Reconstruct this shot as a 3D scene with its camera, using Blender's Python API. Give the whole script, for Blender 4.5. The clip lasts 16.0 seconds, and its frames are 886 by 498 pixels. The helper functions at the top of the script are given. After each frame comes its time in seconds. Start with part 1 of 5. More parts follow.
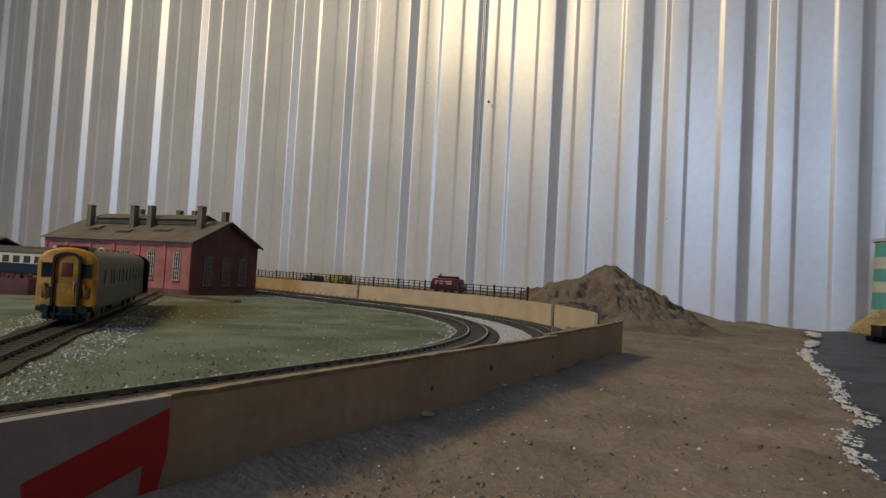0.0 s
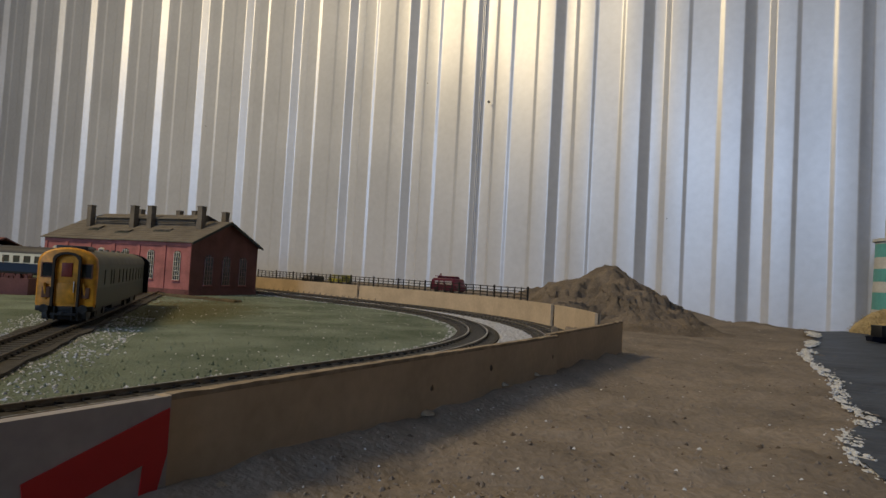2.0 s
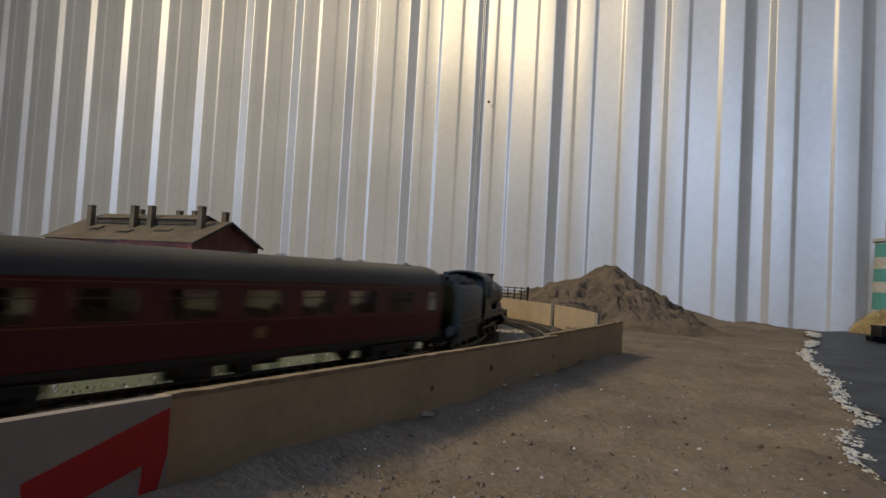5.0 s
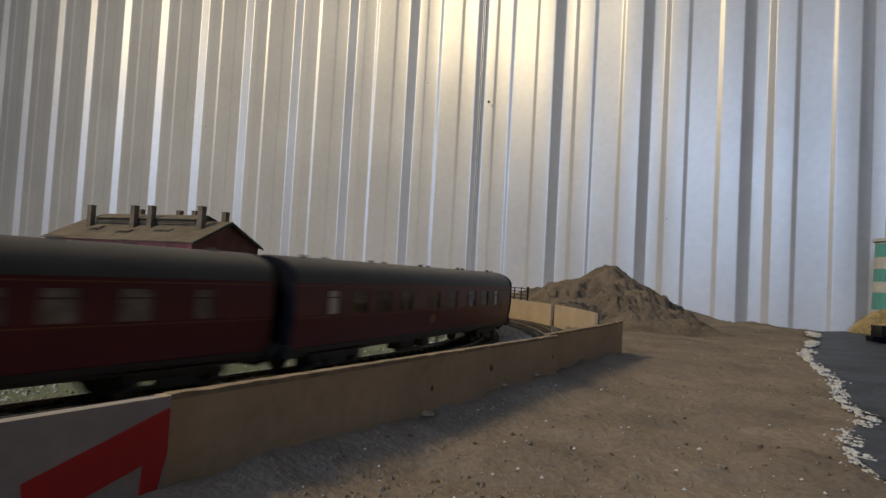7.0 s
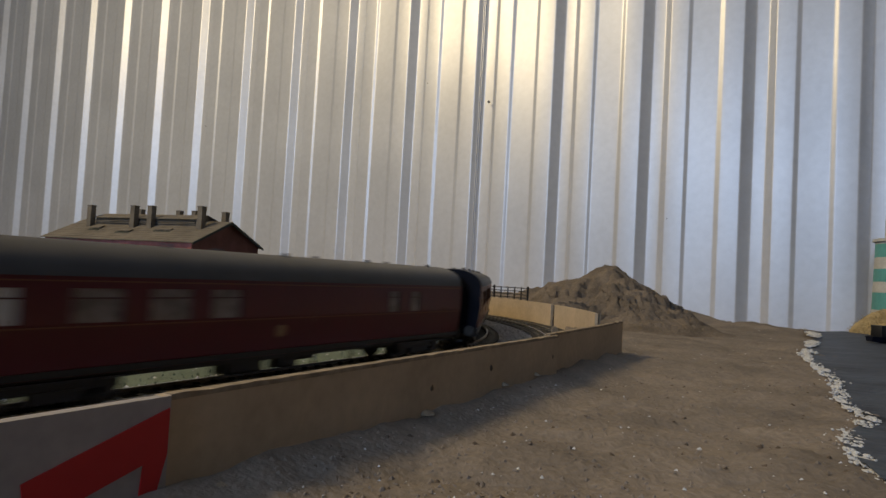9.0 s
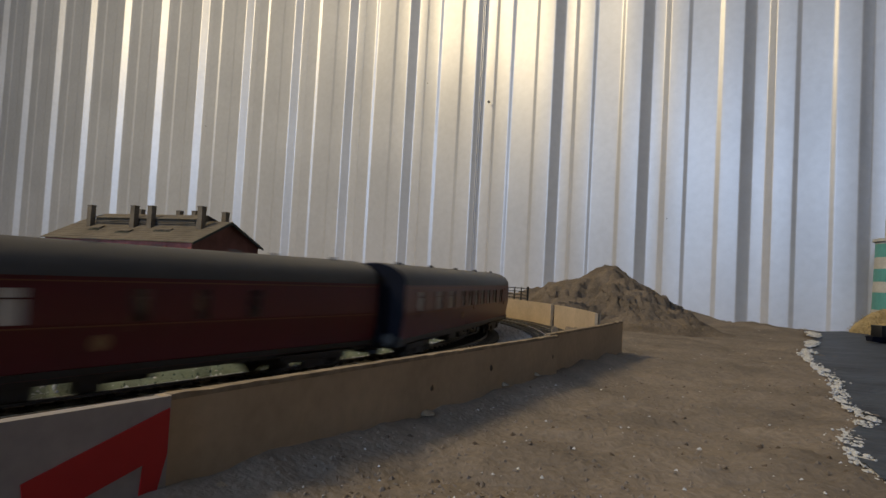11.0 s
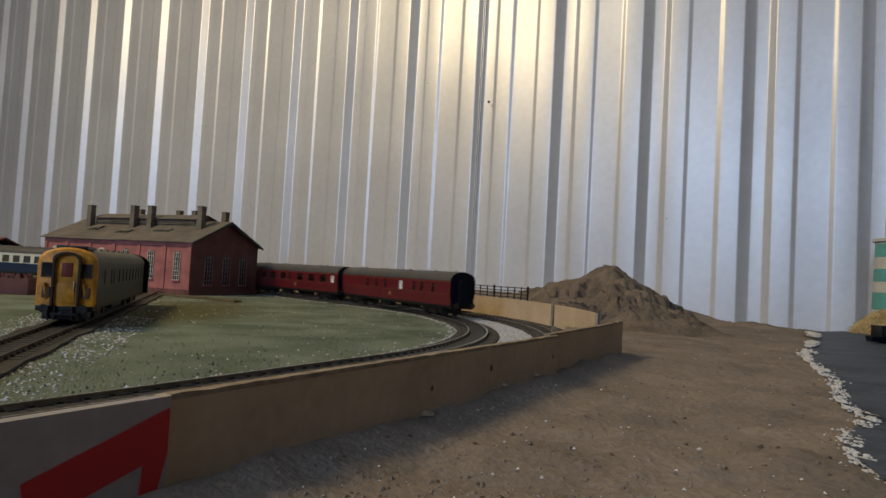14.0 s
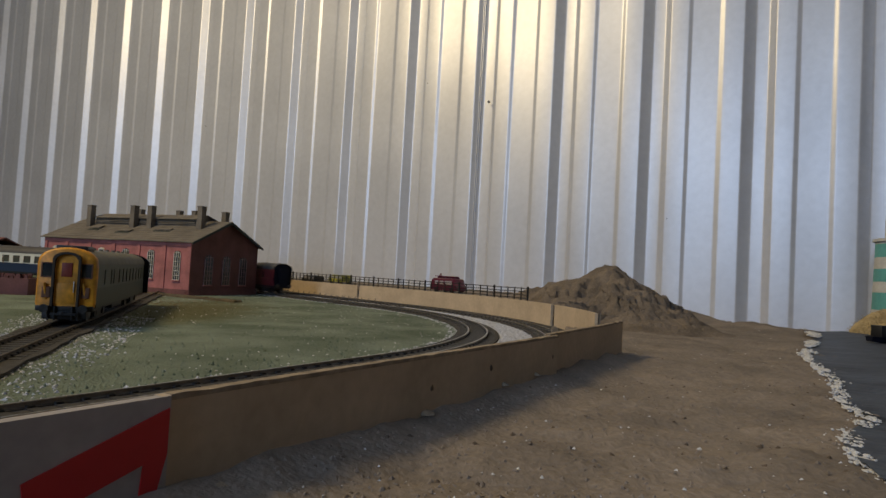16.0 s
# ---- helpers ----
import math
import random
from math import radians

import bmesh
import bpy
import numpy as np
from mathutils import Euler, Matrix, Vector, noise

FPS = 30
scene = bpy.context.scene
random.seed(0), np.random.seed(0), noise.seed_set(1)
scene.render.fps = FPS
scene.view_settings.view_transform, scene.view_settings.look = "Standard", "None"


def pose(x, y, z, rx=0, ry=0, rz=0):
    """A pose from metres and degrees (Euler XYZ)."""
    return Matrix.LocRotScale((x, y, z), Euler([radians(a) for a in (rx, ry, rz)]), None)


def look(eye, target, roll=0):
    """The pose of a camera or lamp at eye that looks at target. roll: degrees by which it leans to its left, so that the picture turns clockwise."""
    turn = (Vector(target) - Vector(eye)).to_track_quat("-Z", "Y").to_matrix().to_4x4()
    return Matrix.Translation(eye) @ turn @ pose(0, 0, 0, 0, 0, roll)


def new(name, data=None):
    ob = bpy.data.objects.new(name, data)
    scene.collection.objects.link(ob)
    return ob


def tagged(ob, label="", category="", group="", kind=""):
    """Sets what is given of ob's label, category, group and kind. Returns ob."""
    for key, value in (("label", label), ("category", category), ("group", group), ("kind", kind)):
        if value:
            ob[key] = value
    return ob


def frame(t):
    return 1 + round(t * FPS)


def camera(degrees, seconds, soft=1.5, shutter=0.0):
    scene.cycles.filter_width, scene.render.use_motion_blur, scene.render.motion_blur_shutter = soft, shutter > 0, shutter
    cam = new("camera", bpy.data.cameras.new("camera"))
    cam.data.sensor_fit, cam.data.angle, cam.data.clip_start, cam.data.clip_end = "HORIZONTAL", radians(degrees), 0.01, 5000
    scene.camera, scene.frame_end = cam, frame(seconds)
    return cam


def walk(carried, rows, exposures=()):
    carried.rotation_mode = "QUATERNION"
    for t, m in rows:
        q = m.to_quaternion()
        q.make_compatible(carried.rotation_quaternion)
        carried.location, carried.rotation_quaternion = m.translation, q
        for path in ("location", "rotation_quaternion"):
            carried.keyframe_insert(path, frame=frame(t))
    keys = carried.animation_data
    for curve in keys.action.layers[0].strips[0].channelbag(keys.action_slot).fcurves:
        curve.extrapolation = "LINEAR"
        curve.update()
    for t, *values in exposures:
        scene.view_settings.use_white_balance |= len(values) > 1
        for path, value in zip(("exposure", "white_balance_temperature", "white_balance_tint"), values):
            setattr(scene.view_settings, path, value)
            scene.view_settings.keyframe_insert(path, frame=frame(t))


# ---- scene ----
cam = camera(70.96, 16.0, soft=1.5, shutter=0.8)
CAM = look((0, 0, 0.047), (0, 1, 0.047 + 0.04203), 3.132)
walk(cam, [(0, CAM), (16, CAM)], exposures=[(0, -0.03), (4.2, -0.03), (6.5, 0.05), (13, 0.05), (14.5, 0.0), (16, -0.02)])

# ---- world, daylight and lamp ----
world = bpy.data.worlds.new("world")
scene.world = world
world.use_nodes = True
_wn = world.node_tree.nodes
_sky = _wn.new("ShaderNodeTexSky")
_sky.sky_type, _sky.sun_disc, _sky.sun_elevation, _sky.sun_rotation = "NISHITA", False, radians(35), radians(120)
world.node_tree.links.new(_sky.outputs[0], _wn["Background"].inputs[0])
_wn["Background"].inputs[1].default_value = 0.08

# the shed: u runs along the profiled wall, v from it into the room
WALL0 = Vector((0, 1.345, 0))
WU = Vector((0.8827, -0.4700, 0))
WV = Vector((-0.4700, -0.8827, 0))


def room(u, v, z):
    return WALL0 + WU * u + WV * v + Vector((0, 0, z))


def area(name, where, target, sx, sy, power, colour):
    d = bpy.data.lights.new(name, "AREA")
    d.shape, d.size, d.size_y, d.energy, d.color = "RECTANGLE", sx, sy, power, colour
    ob = new(name, d)
    ob.matrix_world = look(where, target)
    return ob


area("window_light", room(0.38, 3.74, 0.95), room(0.3, 0, 0.35), 0.9, 1.0, 32.0, (0.50, 0.69, 1.0))
area("lamp_light", room(-0.56, 1.60, 1.38), room(0.1, 0.2, 0.25), 0.36, 0.36, 20.0, (1.0, 0.785, 0.45))

# ---- materials ----


def material(name, base, rough=0.7, metal=0.0, vary=0.15, scale=60.0, bump=0.2, fine=400.0, second=None, depth=0.001, per_object=0.0, spec=0.5):
    """Base colour with stains at one scale and grain with relief at another."""
    m = bpy.data.materials.new(name)
    m.use_nodes = True
    nt = m.node_tree
    b = nt.nodes["Principled BSDF"]
    co = nt.nodes.new("ShaderNodeTexCoord")
    n1, n2 = nt.nodes.new("ShaderNodeTexNoise"), nt.nodes.new("ShaderNodeTexNoise")
    n1.inputs["Scale"].default_value, n1.inputs["Detail"].default_value = scale, 5
    n2.inputs["Scale"].default_value, n2.inputs["Detail"].default_value = fine, 3
    ramp = nt.nodes.new("ShaderNodeValToRGB")
    lo = tuple(c * (1 - vary) for c in base)
    hi = second or tuple(min(1, c * (1 + vary)) for c in base)
    ramp.color_ramp.elements[0].position, ramp.color_ramp.elements[1].position = 0.34, 0.68
    ramp.color_ramp.elements[0].color, ramp.color_ramp.elements[1].color = (*lo, 1), (*hi, 1)
    mix = nt.nodes.new("ShaderNodeMix")
    mix.data_type, mix.blend_type = "RGBA", "MULTIPLY"
    mix.inputs["Factor"].default_value = 1.0
    g = nt.nodes.new("ShaderNodeMapRange")
    g.inputs["From Min"].default_value, g.inputs["From Max"].default_value = 0.25, 0.75
    g.inputs["To Min"].default_value, g.inputs["To Max"].default_value = 1 - vary, 1 + vary * 0.6
    L = nt.links.new
    for n in (n1, n2):
        L(co.outputs["Object"], n.inputs["Vector"])
    L(n1.outputs["Fac"], ramp.inputs["Fac"])
    L(n2.outputs["Fac"], g.inputs["Value"])
    L(ramp.outputs["Color"], mix.inputs["A"])
    L(g.outputs["Result"], mix.inputs["B"])
    out = mix.outputs["Result"]
    if per_object:
        oi = nt.nodes.new("ShaderNodeObjectInfo")
        hs = nt.nodes.new("ShaderNodeHueSaturation")
        mr = nt.nodes.new("ShaderNodeMapRange")
        mr.inputs["To Min"].default_value, mr.inputs["To Max"].default_value = 1 - per_object, 1 + per_object
        L(oi.outputs["Random"], mr.inputs["Value"])
        L(mr.outputs["Result"], hs.inputs["Value"])
        L(out, hs.inputs["Color"])
        out = hs.outputs["Color"]
    L(out, b.inputs["Base Color"])
    b.inputs["Roughness"].default_value, b.inputs["Metallic"].default_value = rough, metal
    b.inputs["Specular IOR Level"].default_value = spec
    if bump:
        bp = nt.nodes.new("ShaderNodeBump")
        bp.inputs["Strength"].default_value, bp.inputs["Distance"].default_value = bump, depth
        L(n2.outputs["Fac"], bp.inputs["Height"])
        L(bp.outputs["Normal"], b.inputs["Normal"])
    return m


def glass(name, tint, rough=0.08):
    m = bpy.data.materials.new(name)
    m.use_nodes = True
    b = m.node_tree.nodes["Principled BSDF"]
    b.inputs["Base Color"].default_value = (*tint, 1)
    b.inputs["Roughness"].default_value = rough
    b.inputs["Transmission Weight"].default_value = 1.0
    b.inputs["IOR"].default_value = 1.3
    return m


M_SHEET = material("dull coated steel sheet", (0.625, 0.635, 0.675), 0.40, 0.28, 0.06, 5, 0.04, 90)
M_DARKBOARD = material("dark grey board", (0.10, 0.10, 0.11), 0.8, 0, 0.15, 3, 0.1, 60)
M_PLAIN = material("plain board", (0.42, 0.38, 0.33), 0.8, 0, 0.1, 3, 0.1, 60)
M_CONCRETE = material("concrete floor", (0.25, 0.24, 0.22), 0.9, 0, 0.15, 4, 0.2, 60)
M_SAND = material("sand", (0.228, 0.188, 0.154), 0.95, 0, 0.22, 22, 0.55, 420, depth=0.0015)
M_HEAP = material("darker clumped sand", (0.175, 0.138, 0.104), 0.95, 0, 0.28, 30, 0.7, 380, depth=0.002)
M_BOARD = material("chipboard", (0.30, 0.22, 0.14), 0.85, 0, 0.15, 30, 0.2, 300)
M_GRASS = material("scatter grass", (0.128, 0.168, 0.110), 0.95, 0, 0.25, 16, 1.0, 700, second=(0.215, 0.258, 0.196), depth=0.002)
def earth_and_shade(m, centre, radii, colour):
    """Worn earth and a painted shadow, of one ragged outline, in a grass material."""
    nt = m.node_tree
    b = nt.nodes["Principled BSDF"]
    old = b.inputs["Base Color"].links[0].from_socket
    co, mp, ln = nt.nodes.new("ShaderNodeTexCoord"), nt.nodes.new("ShaderNodeMapping"), nt.nodes.new("ShaderNodeVectorMath")
    mp.inputs["Location"].default_value = (-centre[0] / radii[0], -centre[1] / radii[1], 0)
    mp.inputs["Scale"].default_value = (1 / radii[0], 1 / radii[1], 0)
    ln.operation = "LENGTH"
    nz, ad, rg, mx = nt.nodes.new("ShaderNodeTexNoise"), nt.nodes.new("ShaderNodeMath"), nt.nodes.new("ShaderNodeMapRange"), nt.nodes.new("ShaderNodeMix")
    nz.inputs["Scale"].default_value, nz.inputs["Detail"].default_value = 38, 6
    ad.operation = "ADD"
    rg.inputs["From Min"].default_value, rg.inputs["From Max"].default_value = 1.65, 0.95
    mx.data_type = "RGBA"
    mx.inputs["B"].default_value = (*colour, 1)
    L = nt.links.new
    L(co.outputs["Object"], mp.inputs["Vector"])
    L(co.outputs["Object"], nz.inputs["Vector"])
    L(mp.outputs["Vector"], ln.inputs[0])
    L(ln.outputs["Value"], ad.inputs[0])
    L(nz.outputs["Fac"], ad.inputs[1])
    L(ad.outputs[0], rg.inputs["Value"])
    L(rg.outputs["Result"], mx.inputs["Factor"])
    L(old, mx.inputs["A"])
    L(mx.outputs["Result"], b.inputs["Base Color"])


# brown-olive earth, with the railcar's shadow on its right painted in
earth_and_shade(M_GRASS, (-0.262, 0.64), (0.075, 0.19), (0.108, 0.108, 0.052))
M_CARD = material("brown card", (0.50, 0.385, 0.262), 0.8, 0, 0.10, 38, 0.1, 300)
M_WHITECARD = material("printed white card", (0.36, 0.325, 0.32), 0.6, 0, 0.12, 25, 0.05, 300)
M_REDINK = material("red ink", (0.50, 0.014, 0.018), 0.5, 0, 0.06, 40, 0.02, 300)
M_CORE = material("corrugated card core", (0.32, 0.25, 0.175), 0.9, 0, 0.25, 120, 0.4, 500)
M_RAIL = material("nickel rail", (0.32, 0.30, 0.28), 0.35, 0.9, 0.15, 80, 0.05, 300)
M_DIRTYRAIL = material("grimy brown rail", (0.085, 0.068, 0.052), 0.6, 0.4, 0.3, 90, 0.1, 300)
M_SLEEPER = material("black plastic sleeper", (0.035, 0.032, 0.03), 0.6, 0, 0.2, 90, 0.1, 500)
M_BALLAST = material("grey ballast", (0.58, 0.58, 0.61), 0.95, 0, 0.3, 300, 1.0, 700, depth=0.002)
M_TRACKBED = material("dark trackbed", (0.050, 0.044, 0.038), 0.95, 0, 0.3, 120, 0.8, 600)
M_MAROON = material("maroon coach paint", (0.108, 0.011, 0.017), 0.36, 0, 0.10, 40, 0.03, 400)
M_LINE = material("straw lining", (0.20, 0.075, 0.035), 0.5, 0, 0.05, 40, 0, 400)
M_ROOF = material("dark grey roof", (0.062, 0.058, 0.058), 0.55, 0, 0.12, 60, 0.05, 400)
M_BLACK = material("black plastic", (0.009, 0.009, 0.010), 0.5, 0, 0.2, 60, 0.05, 400)
M_NAVY = material("dark blue black gangway", (0.004, 0.005, 0.011), 0.7, 0, 0.2, 60, 0.05, 400, spec=0.15)
M_GREEN = material("engine green", (0.007, 0.020, 0.011), 0.42, 0, 0.12, 50, 0.03, 300)
M_DKGREEN = material("grimy boiler green", (0.009, 0.016, 0.010), 0.5, 0, 0.2, 50, 0.05, 300)
M_BUFFRED = material("buffer beam red", (0.30, 0.018, 0.012), 0.5, 0, 0.1, 60, 0.03, 300)
M_YELLOW = material("warning yellow", (0.62, 0.255, 0.014), 0.5, 0, 0.30, 90, 0.03, 300)
M_EMUGREEN = material("dull green coach side", (0.026, 0.036, 0.022), 0.5, 0, 0.12, 60, 0.03, 300)
M_EMUROOF = material("weathered grey-green roof", (0.118, 0.112, 0.088), 0.7, 0, 0.15, 60, 0.05, 300)
M_GREYPAINT = material("rail grey paint", (0.52, 0.52, 0.47), 0.5, 0, 0.08, 60, 0.03, 300)
M_BLUE = material("rail blue paint", (0.012, 0.025, 0.062), 0.45, 0, 0.08, 60, 0.03, 300)
M_BRICKWALL = material("printed red brick", (0.33, 0.120, 0.116), 0.85, 0, 0.24, 45, 0.2, 500)
M_SLATE = material("weathered slate", (0.135, 0.118, 0.100), 0.85, 0, 0.2, 40, 0.3, 400)
M_WHITE = material("white frame paint", (0.62, 0.60, 0.55), 0.6, 0, 0.06, 60, 0, 300)
M_DARKGLASS = material("dark window", (0.025, 0.027, 0.03), 0.15, 0, 0.1, 60, 0, 300)
M_PALEWIN = material("pale window filling", (0.55, 0.50, 0.40), 0.3, 0, 0.08, 60, 0, 300)
M_FENCE = material("black fence plastic", (0.025, 0.024, 0.024), 0.6, 0, 0.2, 80, 0.05, 300)
M_VAN = material("dark crimson van paint", (0.115, 0.014, 0.036), 0.4, 0, 0.1, 80, 0.03, 300)
M_SEA = material("dark grey-blue painted card", (0.050, 0.060, 0.082), 0.55, 0, 0.35, 26, 0.6, 160, spec=0.25, depth=0.002)
M_FOAM = material("white plaster foam", (0.62, 0.61, 0.60), 0.9, 0, 0.15, 120, 0.6, 500)

M_CLOD = material("dark sand crumbs", (0.11, 0.08, 0.055), 0.95, 0, 0.2, 60, 0.4, 500)
# wall brick darkened for the gable's shade; bunker and hut share it
M_GABLE = material("dark and shaded red brick", (0.140, 0.056, 0.054), 0.85, 0, 0.2, 45, 0.2, 500)
M_BLACKWOOD = material("black-green timber", (0.03, 0.036, 0.035), 0.7, 0, 0.2, 60, 0.1, 400)
M_EARTH = material("brown broken paving", (0.15, 0.11, 0.06), 0.95, 0, 0.3, 80, 0.5, 500)
M_WINGREY = material("grey plastic glazing", (0.35, 0.33, 0.34), 0.3, 0, 0.1, 60, 0, 300)
M_TRACTOR = material("green and yellow paint", (0.10, 0.13, 0.05), 0.5, 0, 0.3, 60, 0.02, 300, second=(0.55, 0.50, 0.04))
M_WHEEL = material("dark oily wheel steel", (0.05, 0.048, 0.046), 0.4, 0.6, 0.25, 80, 0.05, 300)
M_EMBLEM = material("dull gilt emblem", (0.30, 0.17, 0.08), 0.5, 0, 0.2, 200, 0, 500)
M_FRAME = material("maroon-grey window frame", (0.10, 0.05, 0.045), 0.5, 0, 0.1, 60, 0, 300)
M_SEAT = material("dull brown seat plastic", (0.22, 0.15, 0.09), 0.7, 0, 0.15, 60, 0.05, 300)
M_PANE = glass("smoky coach glazing", (0.62, 0.60, 0.58), 0.16)
M_CLOUDY = material("cloudy coach glazing", (0.26, 0.22, 0.20), 0.3, 0, 0.35, 110, 0, 300)
M_FROST = material("white frosted glazing", (0.74, 0.74, 0.72), 0.4, 0, 0.04, 60, 0, 300)
M_EMUSIDE = material("faded grey-green side", (0.056, 0.066, 0.046), 0.5, 0, 0.12, 60, 0.03, 300)
M_RUSTY = material("rusty brown grime", (0.17, 0.075, 0.04), 0.8, 0, 0.3, 120, 0.2, 400)
M_RUSTRED = material("dark red panel", (0.22, 0.03, 0.015), 0.5, 0, 0.15, 120, 0.02, 400)
M_STRAW = material("straw fibre", (0.42, 0.31, 0.15), 0.95, 0, 0.25, 90, 0.5, 400)
M_TOWER = material("grubby white paint", (0.55, 0.54, 0.50), 0.7, 0, 0.1, 60, 0.1, 300)
M_SURROUND = material("dark brown rubber", (0.035, 0.021, 0.010), 0.7, 0, 0.25, 120, 0.1, 400)
# dim copy of the white bars, with the gable's shade in the colour
M_SHADEBAR = material("white bar paint in shade", (0.24, 0.15, 0.15), 0.7, 0, 0.12, 60, 0, 300)
M_SIDEGLASS = material("dusty green-grey glazing", (0.05, 0.055, 0.045), 0.35, 0, 0.2, 80, 0, 300)
M_TEAL = material("blue-green paint", (0.11, 0.36, 0.34), 0.6, 0, 0.1, 60, 0.05, 300)

# ---- building helpers ----


def bm_box(bm, x0, y0, z0, x1, y1, z1, bevel=0.0):
    """A box, its vertical edges and top softened where bevel is given."""
    vs = [bm.verts.new(p) for p in ((x0, y0, z0), (x1, y0, z0), (x1, y1, z0), (x0, y1, z0), (x0, y0, z1), (x1, y0, z1), (x1, y1, z1), (x0, y1, z1))]
    fs = [bm.faces.new([vs[i] for i in f]) for f in ((0, 3, 2, 1), (4, 5, 6, 7), (0, 1, 5, 4), (1, 2, 6, 5), (2, 3, 7, 6), (3, 0, 4, 7))]
    if bevel:
        es = list({e for f in fs for e in f.edges})
        bmesh.ops.bevel(bm, geom=es, offset=bevel, segments=2, affect="EDGES", profile=0.6)
    return vs


def bm_cyl(bm, a, b, r0, r1=None, n=16):
    """A cylinder or cone from a to b."""
    a, b = Vector(a), Vector(b)
    r1 = r0 if r1 is None else r1
    m = Matrix.Translation((a + b) / 2) @ (b - a).to_track_quat("Z", "Y").to_matrix().to_4x4()
    return bmesh.ops.create_cone(bm, cap_ends=True, segments=n, radius1=r0, radius2=r1, depth=(b - a).length, matrix=m)["verts"]


def bm_loft(bm, rings, cap=True, closed=True):
    """Skin through rings of equal length."""
    rows = [[bm.verts.new(p) for p in r] for r in rings]
    n = len(rows[0])
    for r0, r1 in zip(rows, rows[1:]):
        for i in range(n if closed else n - 1):
            j = (i + 1) % n
            bm.faces.new((r0[i], r0[j], r1[j], r1[i]))
    if cap:
        bm.faces.new(list(reversed(rows[0])))
        bm.faces.new(rows[-1])
    return rows


def mesh_of(name, bm, mats, smooth=False):
    bmesh.ops.recalc_face_normals(bm, faces=bm.faces[:])
    me = bpy.data.meshes.new(name)
    bm.to_mesh(me)
    bm.free()
    for m in (mats if isinstance(mats, (list, tuple)) else [mats]):
        me.materials.append(m)
    if smooth:
        me.polygons.foreach_set("use_smooth", [True] * len(me.polygons))
        me.set_sharp_from_angle(angle=radians(38))
    return me


def part(name, bm, mat, parent, label="", smooth=True):
    ob = new(name, mesh_of(name, bm, mat, smooth))
    ob.parent = parent
    if label:
        tagged(ob, label)
    return ob


def share(name, me, parent, m):
    ob = new(name, me)
    ob.parent = parent
    ob.matrix_basis = m
    return ob


def thing(name, label, category, m=None, group="", kind=""):
    ob = new(name)
    ob.empty_display_size = 0.01
    if m is not None:
        ob.matrix_world = m
    return tagged(ob, label, category, group, kind)


def structure(name, bm, mat, label, category, smooth=False):
    ob = new(name, mesh_of(name, bm, mat, smooth))
    return tagged(ob, label, category, kind="structure")


# ---- the line of the track: s metres from where the near straight meets the curve ----
CX, CY, RAD, A1, A2 = -0.4026, 0.5770, 0.438, -0.5448, 0.78
CURVE = RAD * (A2 - A1)
S3, R3, TURN3 = 1.05, 1.0, 0.45


def straight_from(p, h, o):
    return (p[0] + o * math.cos(h), p[1] + o * math.sin(h))


def line(s, off=0.0):
    """The place and heading at s, off metres to the outside of the curve."""
    if s < CURVE:
        a = A1 + max(s, 0) / RAD
        p, h = (CX + RAD * math.cos(a), CY + RAD * math.sin(a)), a + math.pi / 2
        if s < 0:
            p = straight_from(p, h, s)
    else:
        h = A2 + math.pi / 2
        p = straight_from((CX + RAD * math.cos(A2), CY + RAD * math.sin(A2)), h, min(s, S3) - CURVE)
        if s > S3:
            d = min((s - S3) / R3, TURN3)
            c = (p[0] - R3 * math.sin(h), p[1] + R3 * math.cos(h))
            h += d
            p = (c[0] + R3 * math.sin(h), c[1] - R3 * math.cos(h))
            p = straight_from(p, h, max(0, s - S3 - R3 * TURN3))
    return Vector((p[0] + off * math.sin(h), p[1] - off * math.cos(h), 0)), h


# ---- shed ----
WALL_PITCH, WALL_U = 0.17093, 0.7487
WALL_PROFILE = ((0, 0.018), (0.0165, 0.0045), (0.0385, 0.0045), (0.0480, 0.018), (0.0790, 0.018), (0.0850, 0.0155), (0.1310, 0.0155), (0.1380, 0.018))


def profiled_wall():
    """Box-profile steel sheeting with rolled, rounded bends: a deep groove each pitch and a shallow swage in the pan between."""
    h0, h1 = -0.85, 2.25
    corners = []
    for i in range(36):
        u = WALL_U + WALL_PITCH * (i - 24)
        corners += [Vector((u + du, dv)) for du, dv in WALL_PROFILE if -3.2 < u + du < 2.2]
    prof = [corners[0]]
    for a, b, c in zip(corners, corners[1:], corners[2:]):
        r = min(0.0024, 0.3 * (b - a).length, 0.3 * (c - b).length)
        p, q = b + (a - b).normalized() * r, b + (c - b).normalized() * r
        prof += [p.lerp(b, k).lerp(b.lerp(q, k), k) for k in (0, 0.25, 0.5, 0.75, 1)]
    prof.append(corners[-1])
    bm = bmesh.new()
    rows = []
    for z in (h0, h1):
        rows.append([bm.verts.new(room(p.x, p.y, z)) for p in prof] + [bm.verts.new(room(prof[-1].x, -0.03, z)), bm.verts.new(room(prof[0].x, -0.03, z))])
    n = len(rows[0])
    for i in range(n):
        j = (i + 1) % n
        bm.faces.new((rows[0][i], rows[0][j], rows[1][j], rows[1][i]))
    wall = structure("wall_north", bm, M_SHEET, "pale painted steel wall of vertical box-profile sheeting", "wall", True)
    # the lap where one sheet lies over the next, on the slope of a groove
    u = WALL_U - 4 * WALL_PITCH
    for du, dv in ((0.0085, 0.0112), (0.0112, 0.0090)):
        bm = bmesh.new()
        v = bm_box(bm, u + du - 0.0005, dv - 0.002, h0, u + du + 0.0005, dv + 0.0012, h1)
